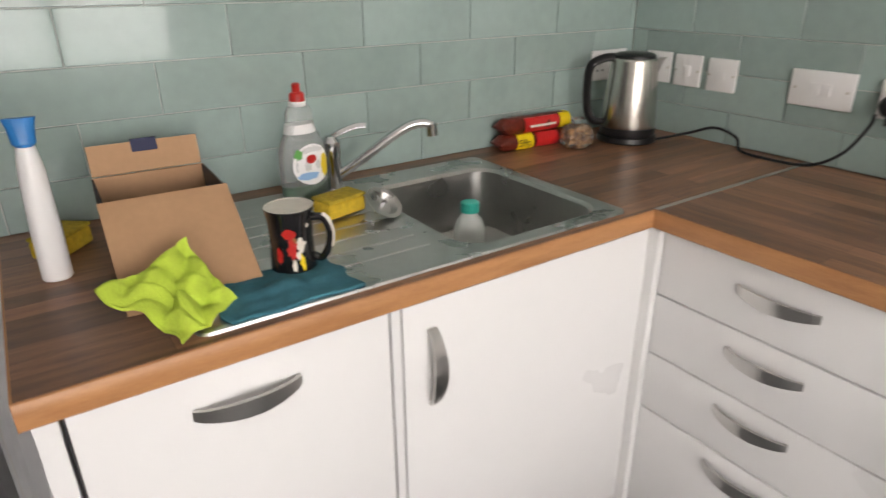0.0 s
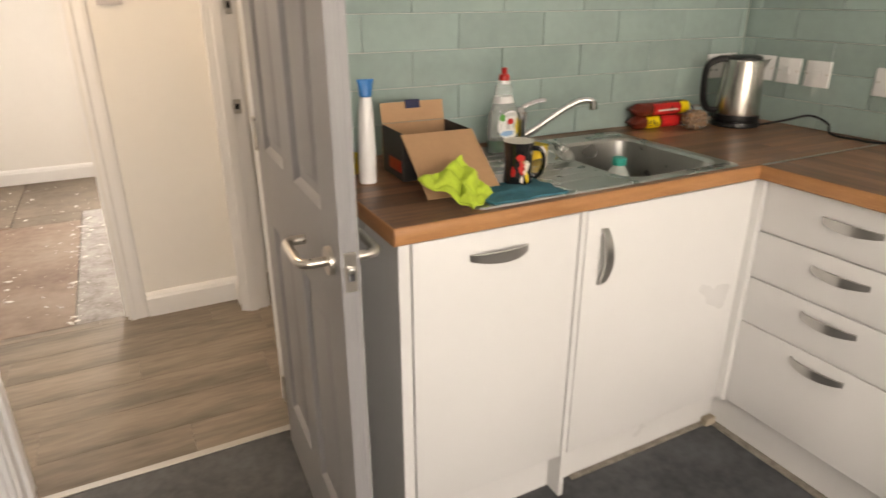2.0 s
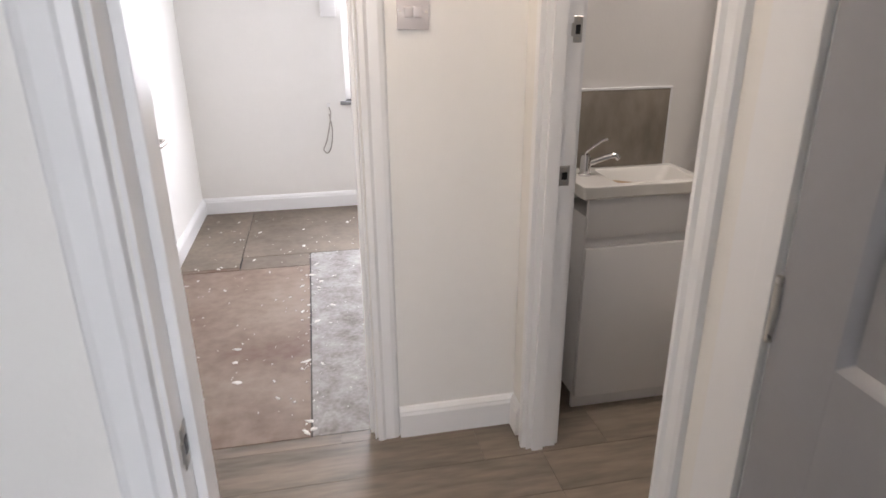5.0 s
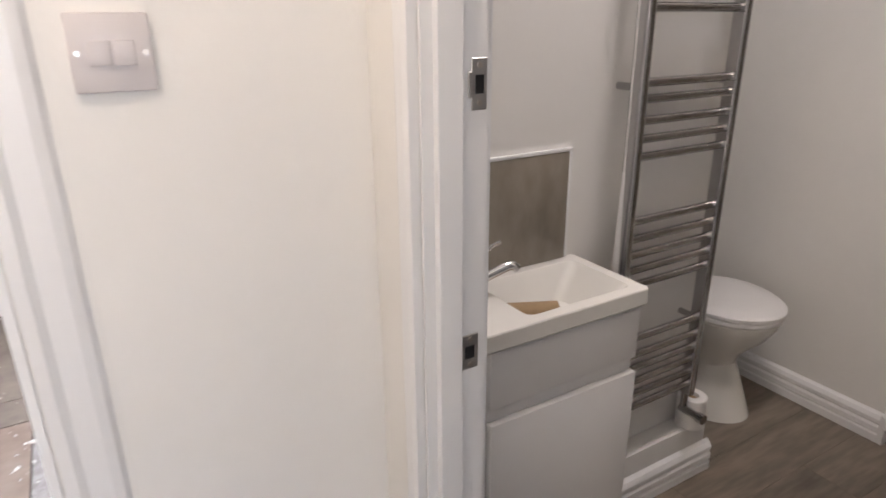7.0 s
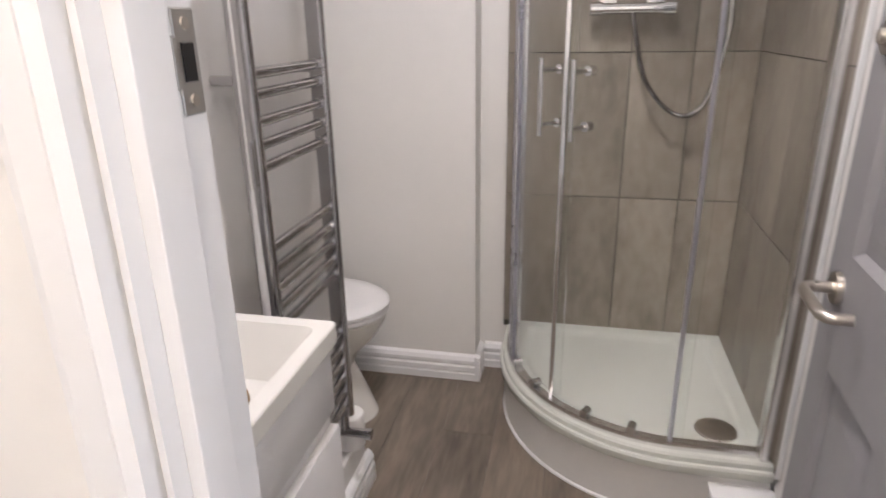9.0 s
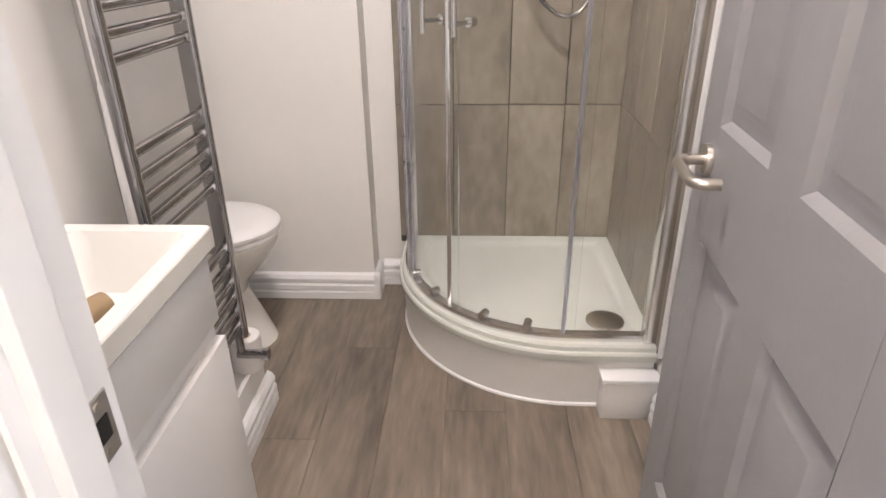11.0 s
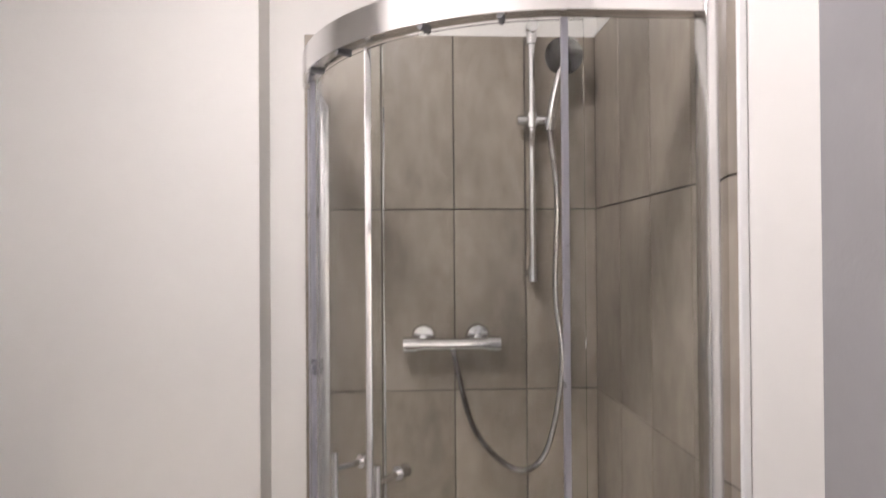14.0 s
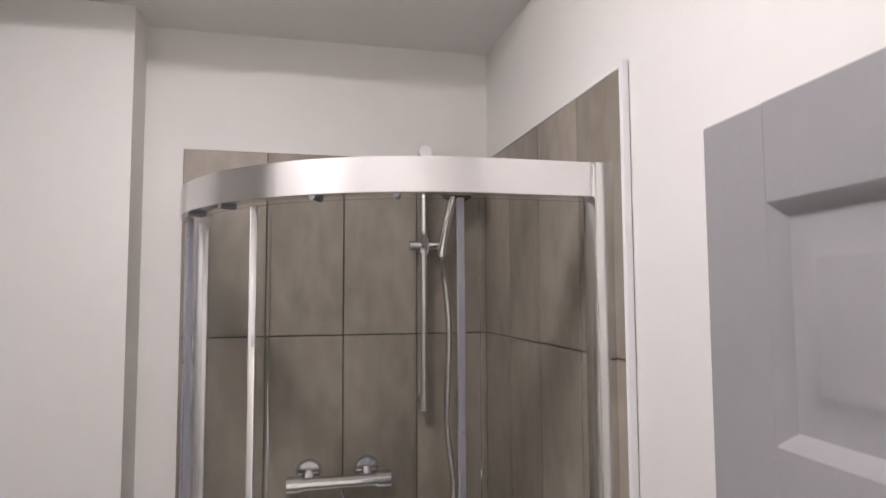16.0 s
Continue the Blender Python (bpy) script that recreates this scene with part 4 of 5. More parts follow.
def plate(name, label, x, y, z, rz, w, h, kind, material=WPLAST):
    """A white wall plate centred at x, y, z, facing -y before the turn."""
    s = thing(name, label, "switch" if "switch" in name else "socket", x, y, z, rz)
    part("plate", boxed(-w / 2, w / 2, -0.009, 0.0, -h / 2, h / 2, 0.0025), material, s)
    if kind == "double":
        for cx in (-w * 0.27, w * 0.27):
            for px, pz, ph in ((0, 0.008, 0.010), (-0.011, -0.014, 0.006), (0.011, -0.014, 0.006)):
                part("pin_hole", boxed(cx + px - 0.003, cx + px + 0.003, -0.0096, -0.0088, pz - ph / 2, pz + ph / 2), INK, s)
            part("rocker", boxed(cx * 0.3 - 0.006, cx * 0.3 + 0.006, -0.0125, -0.0085, 0.012, 0.030, 0.001), material, s)
    else:
        n = 2 if kind == "twin" else 1
        for i in range(n):
            cx = 0 if n == 1 else (-0.013 if i == 0 else 0.013)
            part("rocker", boxed(cx - 0.0115, cx + 0.0115, -0.0125, -0.0085, -0.014, 0.014, 0.0012), material, s)
    for sx in (-1, 1):
        part("screw", rod(bmesh.new(), (sx * w * 0.41, -0.010, 0), (sx * w * 0.41, -0.0085, 0), 0.0035, seg=10), SATIN, s)
    return s


plate("light_switch", "white double light switch on the white wall", -0.371, 2.42, 1.358, 0, 0.088, 0.088, "twin", GREYW)
plate("light_switch", "white light switch beside the kitchen doorway", -1.098, 1.26, 1.383, 0, 0.09, 0.088, "twin", GREYW)
plate("wall_socket", "white double wall socket low on the kitchen wall", -1.312, 1.26, 0.382, 0, 0.146, 0.086, "double", GREYW)
EY = 1.7253
plate("cooker_switch", "white double plate with two rocker switches", EY, 0.668, 1.090, -90, 0.150, 0.086, "twin")
plate("wall_socket", "white double wall socket with the kettle plugged in", EY, 0.465, 1.087, -90, 0.150, 0.086, "double")
plate("fused_switch", "white single switch plate on green tiles", EY, 0.932, 1.094, -90, 0.086, 0.086, "single")
plate("fused_switch", "white single switch plate on green tiles", EY, 1.040, 1.096, -90, 0.086, 0.086, "single")
plate("fused_switch", "white single switch plate half behind the kettle", EY, 1.140, 1.098, -90, 0.086, 0.086, "single")
plate("wall_socket", "white double wall socket behind the kettle", 1.62, 1.2503, 1.10, 0, 0.146, 0.086, "double")

# unidentified dark bar on the tiles, drawn with the plate builder
plate("wall_socket", "black oblong high on the green tiles", 0.271, 1.2503, 1.396, 0, 0.124, 0.086, "twin", BLACK)

# ---- things on the worktop ----
ZT = 0.911
kt = thing("kettle", "brushed steel electric kettle with black handle on its base", "kettle", 1.556, 1.098, ZT, -35)
part("power_base", spin([(0.082, 0), (0.084, 0.004), (0.082, 0.016), (0.070, 0.020)], 40), BLACK, kt)
part("foot_band", spin([(0.076, 0.020), (0.078, 0.026), (0.077, 0.040), (0.070, 0.042)], 40), BLACK, kt)
part("jug", spin([(0.0755, 0.042), (0.076, 0.05), (0.072, 0.12), (0.066, 0.19), (0.0625, 0.222), (0.058, 0.226), (0.05, 0.226)], 48), mat("kettle_steel", (0.56, 0.54, 0.50), 0.24, 1.0, var=0.06, scale=40, stretch=(1, 1, 10)), kt)
part("lid", spin([(0.058, 0.2265), (0.057, 0.234), (0.045, 0.240), (0.01, 0.242)], 40), BLACK, kt)
part("spout", loft([[(0.050, -0.022, 0.170), (0.060, 0, 0.165), (0.050, 0.022, 0.170), (0.046, 0, 0.19)], [(0.058, -0.020, 0.205), (0.082, 0, 0.218), (0.058, 0.020, 0.205), (0.05, 0, 0.222)], [(0.058, -0.018, 0.224), (0.090, 0, 0.227), (0.058, 0.018, 0.224), (0.05, 0, 0.228)]]), STEEL, kt)
part("handle", hose(glide([(-0.055, 0, 0.228), (-0.085, 0, 0.225), (-0.118, 0, 0.205), (-0.124, 0, 0.15), (-0.118, 0, 0.085), (-0.10, 0, 0.055), (-0.074, 0, 0.05)], 6), 0.0125, 12, 0.75), BLACK, kt)
part("power_cord", hose(glide([(0, 0, 0.006), (0.05, -0.07, 0.03), (0.075, -0.13, 0.052), (0.085, -0.19, 0.035), (0.075, -0.215, 0.006), (0.06, -0.30, 0.005), (0.06, -0.40, 0.012), (0.075, -0.46, 0.05), (0.09, -0.495, 0.115), (0.095, -0.50, 0.145)], 8), 0.0038, 8), BLACK, kt, "black flex looping to the wall socket", pose(1.556, 1.098, 0, 0, 0, -35).inverted() @ pose(1.60, 1.03, 0))
pl = thing("mains_plug", "black three-pin plug in the wall socket", "plug", 1.7165, 0.506, 1.075, -90)
part("body", spin([(0.024, 0), (0.025, 0.006), (0.024, 0.022), (0.017, 0.032), (0.004, 0.034)], 28), BLACK, pl, "", pose(0, 0, 0, 90, 0, 0))
part("cord_grip", rod(bmesh.new(), (0, -0.016, -0.018), (0, -0.020, -0.042), 0.006, 0.0045, 12), BLACK, pl)

bo = thing("washing_up_bottle", "clear washing-up liquid bottle with red cap, nearly empty", "bottle", 0.580, 1.120, ZT + 0.004, 10)
prof = [(0.034, 0), (0.037, 0.004), (0.037, 0.03), (0.0385, 0.07), (0.037, 0.11), (0.027, 0.14), (0.0215, 0.165), (0.021, 0.185), (0.014, 0.198), (0.0125, 0.205)]
g = part("bottle", spin(prof, 32, sx=1.42, sy=0.8), BOTTLE, bo)
g.visible_shadow = False
part("liquid", spin([(0.033, 0.003), (0.0355, 0.006), (0.0355, 0.035), (0.034, 0.037)], 32, sx=1.42, sy=0.78), GREENL, bo, "dark green liquid")


def decal(radius, sx, sy, a, z, da, dz, lift, wob=0.0, seed=1):
    """An oval patch on a turned surface: radius(z), centred at angle a and height z."""
    rnd = random.Random(seed)
    bm = bmesh.new()
    rings = [[], []]
    for k, f in enumerate((0.55, 1.0)):
        for i in range(20):
            t = 2 * math.pi * i / 20
            w = 1 + (wob * rnd.uniform(-1, 1) if k else 0)
            an, zz = radians(a + da * f * w * math.cos(t)), z + dz * f * w * math.sin(t)
            r = radius(zz) + lift
            rings[k].append(bm.verts.new((sx * r * math.cos(an), sy * r * math.sin(an), zz)))
    c = bm.verts.new((sx * (radius(z) + lift) * math.cos(radians(a)), sy * (radius(z) + lift) * math.sin(radians(a)), z))
    for i in range(20):
        j = (i + 1) % 20
        bm.faces.new((rings[0][i], rings[0][j], rings[1][j], rings[1][i]))
        bm.faces.new((c, rings[0][i], rings[0][j]))
    return bm


def bottle_r(z):
    for (r0, h0), (r1, h1) in zip(prof, prof[1:]):
        if h0 <= z <= h1:
            return r0 + (r1 - r0) * (z - h0) / (h1 - h0)
    return prof[0][0]


part("front_label", decal(bottle_r, 1.42, 0.8, -84, 0.080, 50, 0.042, 0.0006), WPLAST, bo, "white oval label with bright print")
part("label_print", decal(bottle_r, 1.42, 0.8, -88, 0.092, 13, 0.009, 0.0010), RED, bo, "red oval mark")
part("label_print", decal(bottle_r, 1.42, 0.8, -50, 0.074, 14, 0.024, 0.0010, 0.1), YELW, bo, "yellow fruit patch")
part("label_print", decal(bottle_r, 1.42, 0.8, -98, 0.058, 26, 0.008, 0.0010, 0.1), mat("pale_blue_print", (0.25, 0.45, 0.7), 0.5), bo, "pale blue band")
part("label_print", decal(bottle_r, 1.42, 0.8, -118, 0.104, 10, 0.010, 0.0010, 0.2), mat("leaf_green_print", (0.08, 0.35, 0.06), 0.5), bo, "green leaf mark")
part("neck_band", spin([(0.0275, 0.142), (0.0283, 0.143), (0.0235, 0.160), (0.0225, 0.160)], 28, sx=1.2, sy=0.85), WPLAST, bo, "white neck band")
part("collar", spin([(0.016, 0.195), (0.017, 0.203), (0.013, 0.207)], 24), WPLAST, bo)
part("cap", spin([(0.0155, 0.202), (0.0150, 0.217), (0.013, 0.221), (0.008, 0.223), (0.008, 0.234), (0.0095, 0.237), (0.004, 0.240)], 24), RED, bo, "red push-pull cap")

mg = thing("mug", "black glazed mug with painted figures and cream inside", "mug", 0.427, 0.808, ZT + 0.008, -38)
mg.scale = (0.92, 0.92, 0.95)
part("body", spin([(0.036, 0), (0.0395, 0.003), (0.0375, 0.03), (0.0365, 0.055), (0.039, 0.09), (0.0415, 0.106), (0.0405, 0.108), (0.038, 0.104), (0.035, 0.06), (0.034, 0.008), (0.004, 0.006)], 40), MUGM, mg)
part("inside", spin([(0.0408, 0.1075), (0.0415, 0.1085), (0.0375, 0.1085), (0.0345, 0.06), (0.0335, 0.010), (0.004, 0.0085)], 40), CREAM, mg, "cream glazed inside and rim")
part("handle", hose(glide([(0.038, 0, 0.09), (0.058, 0, 0.088), (0.068, 0, 0.065), (0.063, 0, 0.035), (0.05, 0, 0.018), (0.037, 0, 0.022)], 6), 0.0065, 10), MUGM, mg, "black ring handle with a cream streak")
part("handle_streak", hose(glide([(0.056, 0, 0.0945), (0.066, 0, 0.085), (0.0715, 0, 0.062), (0.068, 0, 0.040)], 6), 0.0045, 8), CREAM, mg)
for q, (an, zc, da, dz, m, wb) in enumerate(((-78, 0.072, 15, 0.009, RED, 0.2), (-72, 0.046, 12, 0.017, RED, 0.3), (-52, 0.052, 12, 0.011, CREAM, 0.3), (-70, 0.018, 5, 0.011, CREAM, 0.3), (-50, 0.022, 7, 0.013, YELW, 0.35), (-58, 0.034, 6, 0.008, CREAM, 0.3), (-104, 0.035, 7, 0.014, RED, 0.3), (-66, 0.060, 6, 0.006, PASTRY, 0.2), (-30, 0.082, 4, 0.004, CREAM, 0.2))):
    part("painted_patch", decal(lambda z: 0.0395 + 0.0012 * (abs(z - 0.055) / 0.055), 1, 1, an, zc, da, dz, 0.0003, wb, q), m, mg)


def cloth(name, label, x, y, z, rz, w, d, material, folds, seed, th=0.004, cut=0.0):
    """A crumpled cloth as a thick sheet of w by d with folds; edges wander."""
    rnd = random.Random(seed)
    ph = [(rnd.uniform(0, 6), rnd.uniform(0, 6)) for _ in range(4)]
    n = 26
    bm = bmesh.new()
    grid = []
    for i in range(n + 1):
        row = []
        for j in range(n + 1):
            u, v = i / n - 0.5, j / n - 0.5
            r = 1 + cut * math.sin(7 * math.atan2(v, u) + ph[0][0])
            px, py = w * u * r, d * v * r
            h = 0.0
            for q, (a, b) in enumerate(ph):
                fx, fy = (9, 3, 14, 5)[q], (4, 11, 6, 15)[q]
                h += abs(math.sin(fx * u + a) * math.cos(fy * v + b)) / (q + 1)
            h = folds * max(0.0, h - 0.35) * max(0.06, 1 - 2.1 * max(abs(u), abs(v)) ** 1.3)
            row.append((px, py, h))
        grid.append(row)
    top = [[bm.verts.new((p[0], p[1], p[2] + th)) for p in r] for r in grid]
    bot = [[bm.verts.new(p) for p in r] for r in grid]
    for i in range(n):
        for j in range(n):
            bm.faces.new((top[i][j], top[i + 1][j], top[i + 1][j + 1], top[i][j + 1]))
            bm.faces.new((bot[i][j], bot[i][j + 1], bot[i + 1][j + 1], bot[i + 1][j]))
    for a in range(n):
        bm.faces.new((top[a][0], bot[a][0], bot[a + 1][0], top[a + 1][0]))
        bm.faces.new((top[a][n], top[a + 1][n], bot[a + 1][n], bot[a][n]))
        bm.faces.new((top[0][a], top[0][a + 1], bot[0][a + 1], bot[0][a]))
        bm.faces.new((top[n][a], bot[n][a], bot[n][a + 1], top[n][a + 1]))
    bmesh.ops.recalc_face_normals(bm, faces=bm.faces)
    for f in bm.faces:
        f.smooth = True
    data = bpy.data.meshes.new(name)
    bm.to_mesh(data)
    bm.free()
    data.materials.append(material)
    ob = new(name, data)
    ob.matrix_basis = pose(x + SHIFT.x, y + SHIFT.y, z, 0, 0, rz)
    return tagged(ob, label, "cloth")


cloth("cleaning_cloth", "folded dark teal cloth under the mug", 0.385, 0.752, ZT + 0.0025, 2, 0.200, 0.130, TEAL, 0.010, 3, 0.006, 0.05)
# lime cloth: one square sheet dropped in a heap, two corners standing up and two lying down
tip = [Vector(p) for p in ((-0.094, 0.031, 0.048), (-0.020, -0.086, 0.0), (0.078, -0.016, 0.0), (0.036, 0.068, 0.082))]
heart = Vector((0.006, -0.012, 0.030))
bm = bmesh.new()
N = 60
grid = []
for i in range(N + 1):
    col = []
    for j in range(N + 1):
        u, v = i / N, j / N
        p = (tip[0] * (1 - u) + tip[1] * u) * (1 - v) + (tip[3] * (1 - u) + tip[2] * u) * v
        a, b = 2 * u - 1, 2 * v - 1
        edge = max(abs(a), abs(b))
        pull = (1 - a * a) * (1 - b * b)
        side = (abs(abs(a) - abs(b))) * edge
        p = p.lerp(heart, 0.16 * side + 0.22 * pull)
        fold = 0.020 * abs(math.sin(3.3 * a + 2.2 * b + 0.6)) + 0.012 * abs(math.sin(5.1 * b - 2.6 * a)) + 0.008 * abs(noise.noise(Vector((5 * u, 5 * v, 2.0))))
        p.z = max(0.001, p.z + (fold - 0.014) * (0.35 + 0.65 * (1 - edge ** 3)))
        p += Vector((noise.noise(Vector((3 * u, 3 * v, 7))), noise.noise(Vector((3 * u, 3 * v, 12))), 0)) * 0.014
        col.append(p)
    grid.append(col)
top = [[bm.verts.new(p + Vector((0, 0, 0.004))) for p in c] for c in grid]
bot = [[bm.verts.new(p) for p in c] for c in grid]
for i in range(N):
    for j in range(N):
        bm.faces.new((top[i][j], top[i + 1][j], top[i + 1][j + 1], top[i][j + 1]))
        bm.faces.new((bot[i][j], bot[i][j + 1], bot[i + 1][j + 1], bot[i + 1][j]))
    bm.faces.new((top[i][0], bot[i][0], bot[i + 1][0], top[i + 1][0]))
    bm.faces.new((top[i][N], top[i + 1][N], bot[i + 1][N], bot[i][N]))
    bm.faces.new((top[0][i], top[0][i + 1], bot[0][i + 1], bot[0][i]))
    bm.faces.new((top[N][i], bot[N][i], bot[N][i + 1], top[N][i + 1]))
ob = part("cleaning_cloth", bm, LIME, round_to=70)
ob.matrix_basis = pose(0.240 + SHIFT.x, 0.750 + SHIFT.y, ZT + 0.003)
tagged(ob, "crumpled lime green microfibre cloth on the drainer edge", "cloth")


def sponge(x, y, z, rz, rx, label):
    s = thing("sponge", label, "sponge", x, y, z, rz, rx=rx)
    part("foam", boxed(-0.045, 0.045, -0.028, 0.028, 0.0, 0.031, 0.006, 3), YELLOW, s)
    part("scourer", boxed(-0.045, 0.045, -0.028, 0.028, 0.031, 0.038, 0.002), mat("scourer_pad", (0.50, 0.36, 0.03), 0.95, var=0.3, scale=120, bump=1.0, bscale=400), s)


sponge(0.600, 1.000, ZT + 0.006, 14, 0, "yellow sponge lying on the sink drainer")
sponge(0.130, 1.12, ZT, 50, 0, "yellow sponge on the worktop behind the tube")

# open carton
bx = thing("cardboard_box", "open brown cardboard box with a navy tab, flaps spread", "cardboard box", 0.284, 1.030, ZT, -2)
w, d, h = 0.184, 0.146, 0.120
part("back_wall", boxed(-w / 2, w / 2, d / 2 - 0.003, d / 2, 0, h, 0.0005, 1), CARD, bx)
# side and front walls near black; back, base and flaps brown
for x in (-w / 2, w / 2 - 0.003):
    part("side_wall", boxed(x, x + 0.003, -d / 2, d / 2 - 0.0035, 0, h, 0.0005, 1), CARDIN, bx, "near-black side wall")
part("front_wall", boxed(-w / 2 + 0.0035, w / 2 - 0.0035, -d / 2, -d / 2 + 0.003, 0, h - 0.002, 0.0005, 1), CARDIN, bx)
part("base", boxed(-w / 2 + 0.0035, w / 2 - 0.0035, -d / 2 + 0.0035, d / 2 - 0.0035, 0.0005, 0.004), CARD, bx)
lean = Matrix.Translation((0, d / 2 + 0.002, h + 0.001)) @ pose(0, 0, 0, -14, 0, 0)
back = boxed(-w / 2 + 0.002, w / 2 - 0.002, -0.0015, 0.0015, 0, 0.052, 0.0005, 1)
part("back_flap", back, CARD, bx, "", lean)
part("tape_tab", boxed(-0.020, 0.022, -0.003, 0.0022, 0.034, 0.0565, 0.0005, 1), NAVY, bx, "navy printed tab", lean)
part("front_flap", boxed(-w / 2 - 0.006, w / 2 + 0.004, -0.0015, 0.0015, -0.199, 0, 0.0005, 1), CARD, bx, "plain brown flap folded down outwards", Matrix.Translation((0, -d / 2 - 0.003, h - 0.001)) @ pose(0, 0, 0, -53.5, 0, 0))
part("side_print", boxed(-w / 2 - 0.001, -w / 2 + 0.001, -0.06, 0.02, 0.02, 0.05), RED, bx, "red printed panel")

tu = thing("cleaner_bottle", "tall white bottle with a blue flip top", "bottle", 0.111, 1.002, ZT, 0, ry=1)
tu.scale = (0.95, 0.95, 0.87)
part("body", spin([(0.021, 0), (0.023, 0.003), (0.0225, 0.10), (0.019, 0.20), (0.014, 0.238), (0.012, 0.242)], 28), WPLAST, tu)
part("cap", loft([egg(0.012, 0.012, 0.012, 0, 0.240), egg(0.0165, 0.015, 0.015, 0, 0.246), egg(0.019, 0.011, 0.011, 0, 0.272), egg(0.023, 0.006, 0.006, 0, 0.288)]), BLUE, tu, "blue flip top")

st = thing("sink_strainer", "small chrome sink strainer tipped on its side", "strainer", 0.668, 0.945, ZT + 0.026, 25, rx=38)
part("bowl", spin([(0.012, -0.012), (0.022, -0.010), (0.030, 0.0), (0.038, 0.002), (0.039, 0.004), (0.030, 0.003), (0.02, -0.007), (0.004, -0.009)], 32), SINK, st)
part("stem", rod(bmesh.new(), (0, 0, -0.03), (0, 0, 0.012), 0.004, seg=10), CHROME, st)

mk = thing("milk_bottle", "small milky plastic bottle with turquoise cap in the sink", "bottle", 0.872, 0.935, ZT - 0.156, 0)
part("body", spin([(0.030, 0), (0.034, 0.004), (0.034, 0.085), (0.028, 0.105), (0.017, 0.120), (0.016, 0.128)], 28), MILK, mk)
part("cap", spin([(0.020, 0.126), (0.0205, 0.130), (0.020, 0.146), (0.017, 0.148)], 28), TEALCAP, mk, "turquoise screw cap")

for z, xo, ya, rz, nm in ((0.0, 1.278, 1.196, -4, "dark chocolate multipack with a yellow price flash, lower of two"), (0.042, 1.285, 1.202, -1, "red and brown chocolate multipack lying on another")):
    c = thing("chocolate_pack", nm, "snack pack", xo, ya, ZT + z, rz, group="chocolate packs")
    rings = []
    for i in range(13):
        u = i / 12
        wv = 1 + 0.06 * math.sin(9 * u + z * 50)
        e = 0.35 if i in (0, 12) else 1
        rings.append([(-0.12 + 0.24 * u, 0.027 * wv * math.cos(2 * math.pi * q / 14), 0.0205 + 0.0205 * e * max(-1, 1.15 * math.sin(2 * math.pi * q / 14)) if e == 1 else 0.0205 + 0.004 * math.sin(2 * math.pi * q / 14)) for q in range(14)])
    part("wrapper", loft(rings), CHOC, c)
    part("red_band", loft([[(x, 0.0284 * math.cos(2 * math.pi * q / 14), 0.0206 + 0.0245 * max(-0.84, min(0.86, math.sin(2 * math.pi * q / 14) * 1.0))) for q in range(14)] for x in ((-0.045 if z else 0.0), 0.075)]), REDW, c, "red wrapper band")
    part("price_flash", loft([[(x, 0.0292 * math.cos(2 * math.pi * q / 14), 0.0206 + 0.0252 * max(-0.82, min(0.86, math.sin(2 * math.pi * q / 14)))) for q in range(14)] for x in ((0.08, 0.118) if z else (-0.065, -0.012))]), YELW, c, "yellow printed flash")
    if not z:
        fd = bpy.data.curves.new("price_writing", "FONT")
        fd.body, fd.size, fd.extrude = "59p", 0.028, 0.0002
        f = new("price_writing", fd)
        fd.materials.append(INK)
        f.parent = c
        f.matrix_basis = Matrix.Translation((-0.063, -0.0300, 0.011)) @ pose(0, 0, 0, 90, 0, 0)
    else:
        part("print_bar", boxed(-0.03, 0.06, -0.0296, -0.0286, 0.016, 0.022), CREAM, c)
nb = thing("snack_bag", "small clear bag of brown nuts", "snack bag", 1.375, 1.120, ZT, 20)
bm = bmesh.new()
rnd = random.Random(2)
for i in range(46):
    a, r, z = rnd.uniform(0, 6.28), 0.033 * math.sqrt(rnd.random()), rnd.uniform(0.008, 0.05)
    bmesh.ops.create_icosphere(bm, subdivisions=1, radius=rnd.uniform(0.007, 0.011), matrix=Matrix.Translation((r * math.cos(a) * 1.2, r * math.sin(a), z)))
n_ = part("nuts", bm, PASTRY, nb)
n_["kind"] = "stuff"
g = part("film", spin([(0.03, 0), (0.044, 0.012), (0.046, 0.035), (0.034, 0.058), (0.012, 0.064), (0.02, 0.078)], 22, sx=1.15), CLEAR, nb, "clear film bag")
g.visible_shadow = False

# on the hob
wp = thing("portable_burner", "white enamelled portable burner top resting on the hob", "burner", 1.41, -0.045, 0.952, 8)
part("tray", loft([rrect(-0.19, 0.19, -0.15, 0.15, 0.03, 0, 5), rrect(-0.20, 0.20, -0.16, 0.16, 0.035, 0.008, 5), rrect(-0.20, 0.20, -0.16, 0.16, 0.035, 0.034, 5), rrect(-0.19, 0.19, -0.15, 0.15, 0.03, 0.044, 5), rrect(-0.165, 0.165, -0.125, 0.125, 0.02, 0.046, 5)]), ENAMEL, wp)
part("pan", spin([(0.07, 0.047), (0.085, 0.052), (0.09, 0.115), (0.094, 0.117), (0.086, 0.117), (0.08, 0.06), (0.01, 0.056)], 36, (0.02, 0.02, 0)), BLACK, wp, "black iron pan")

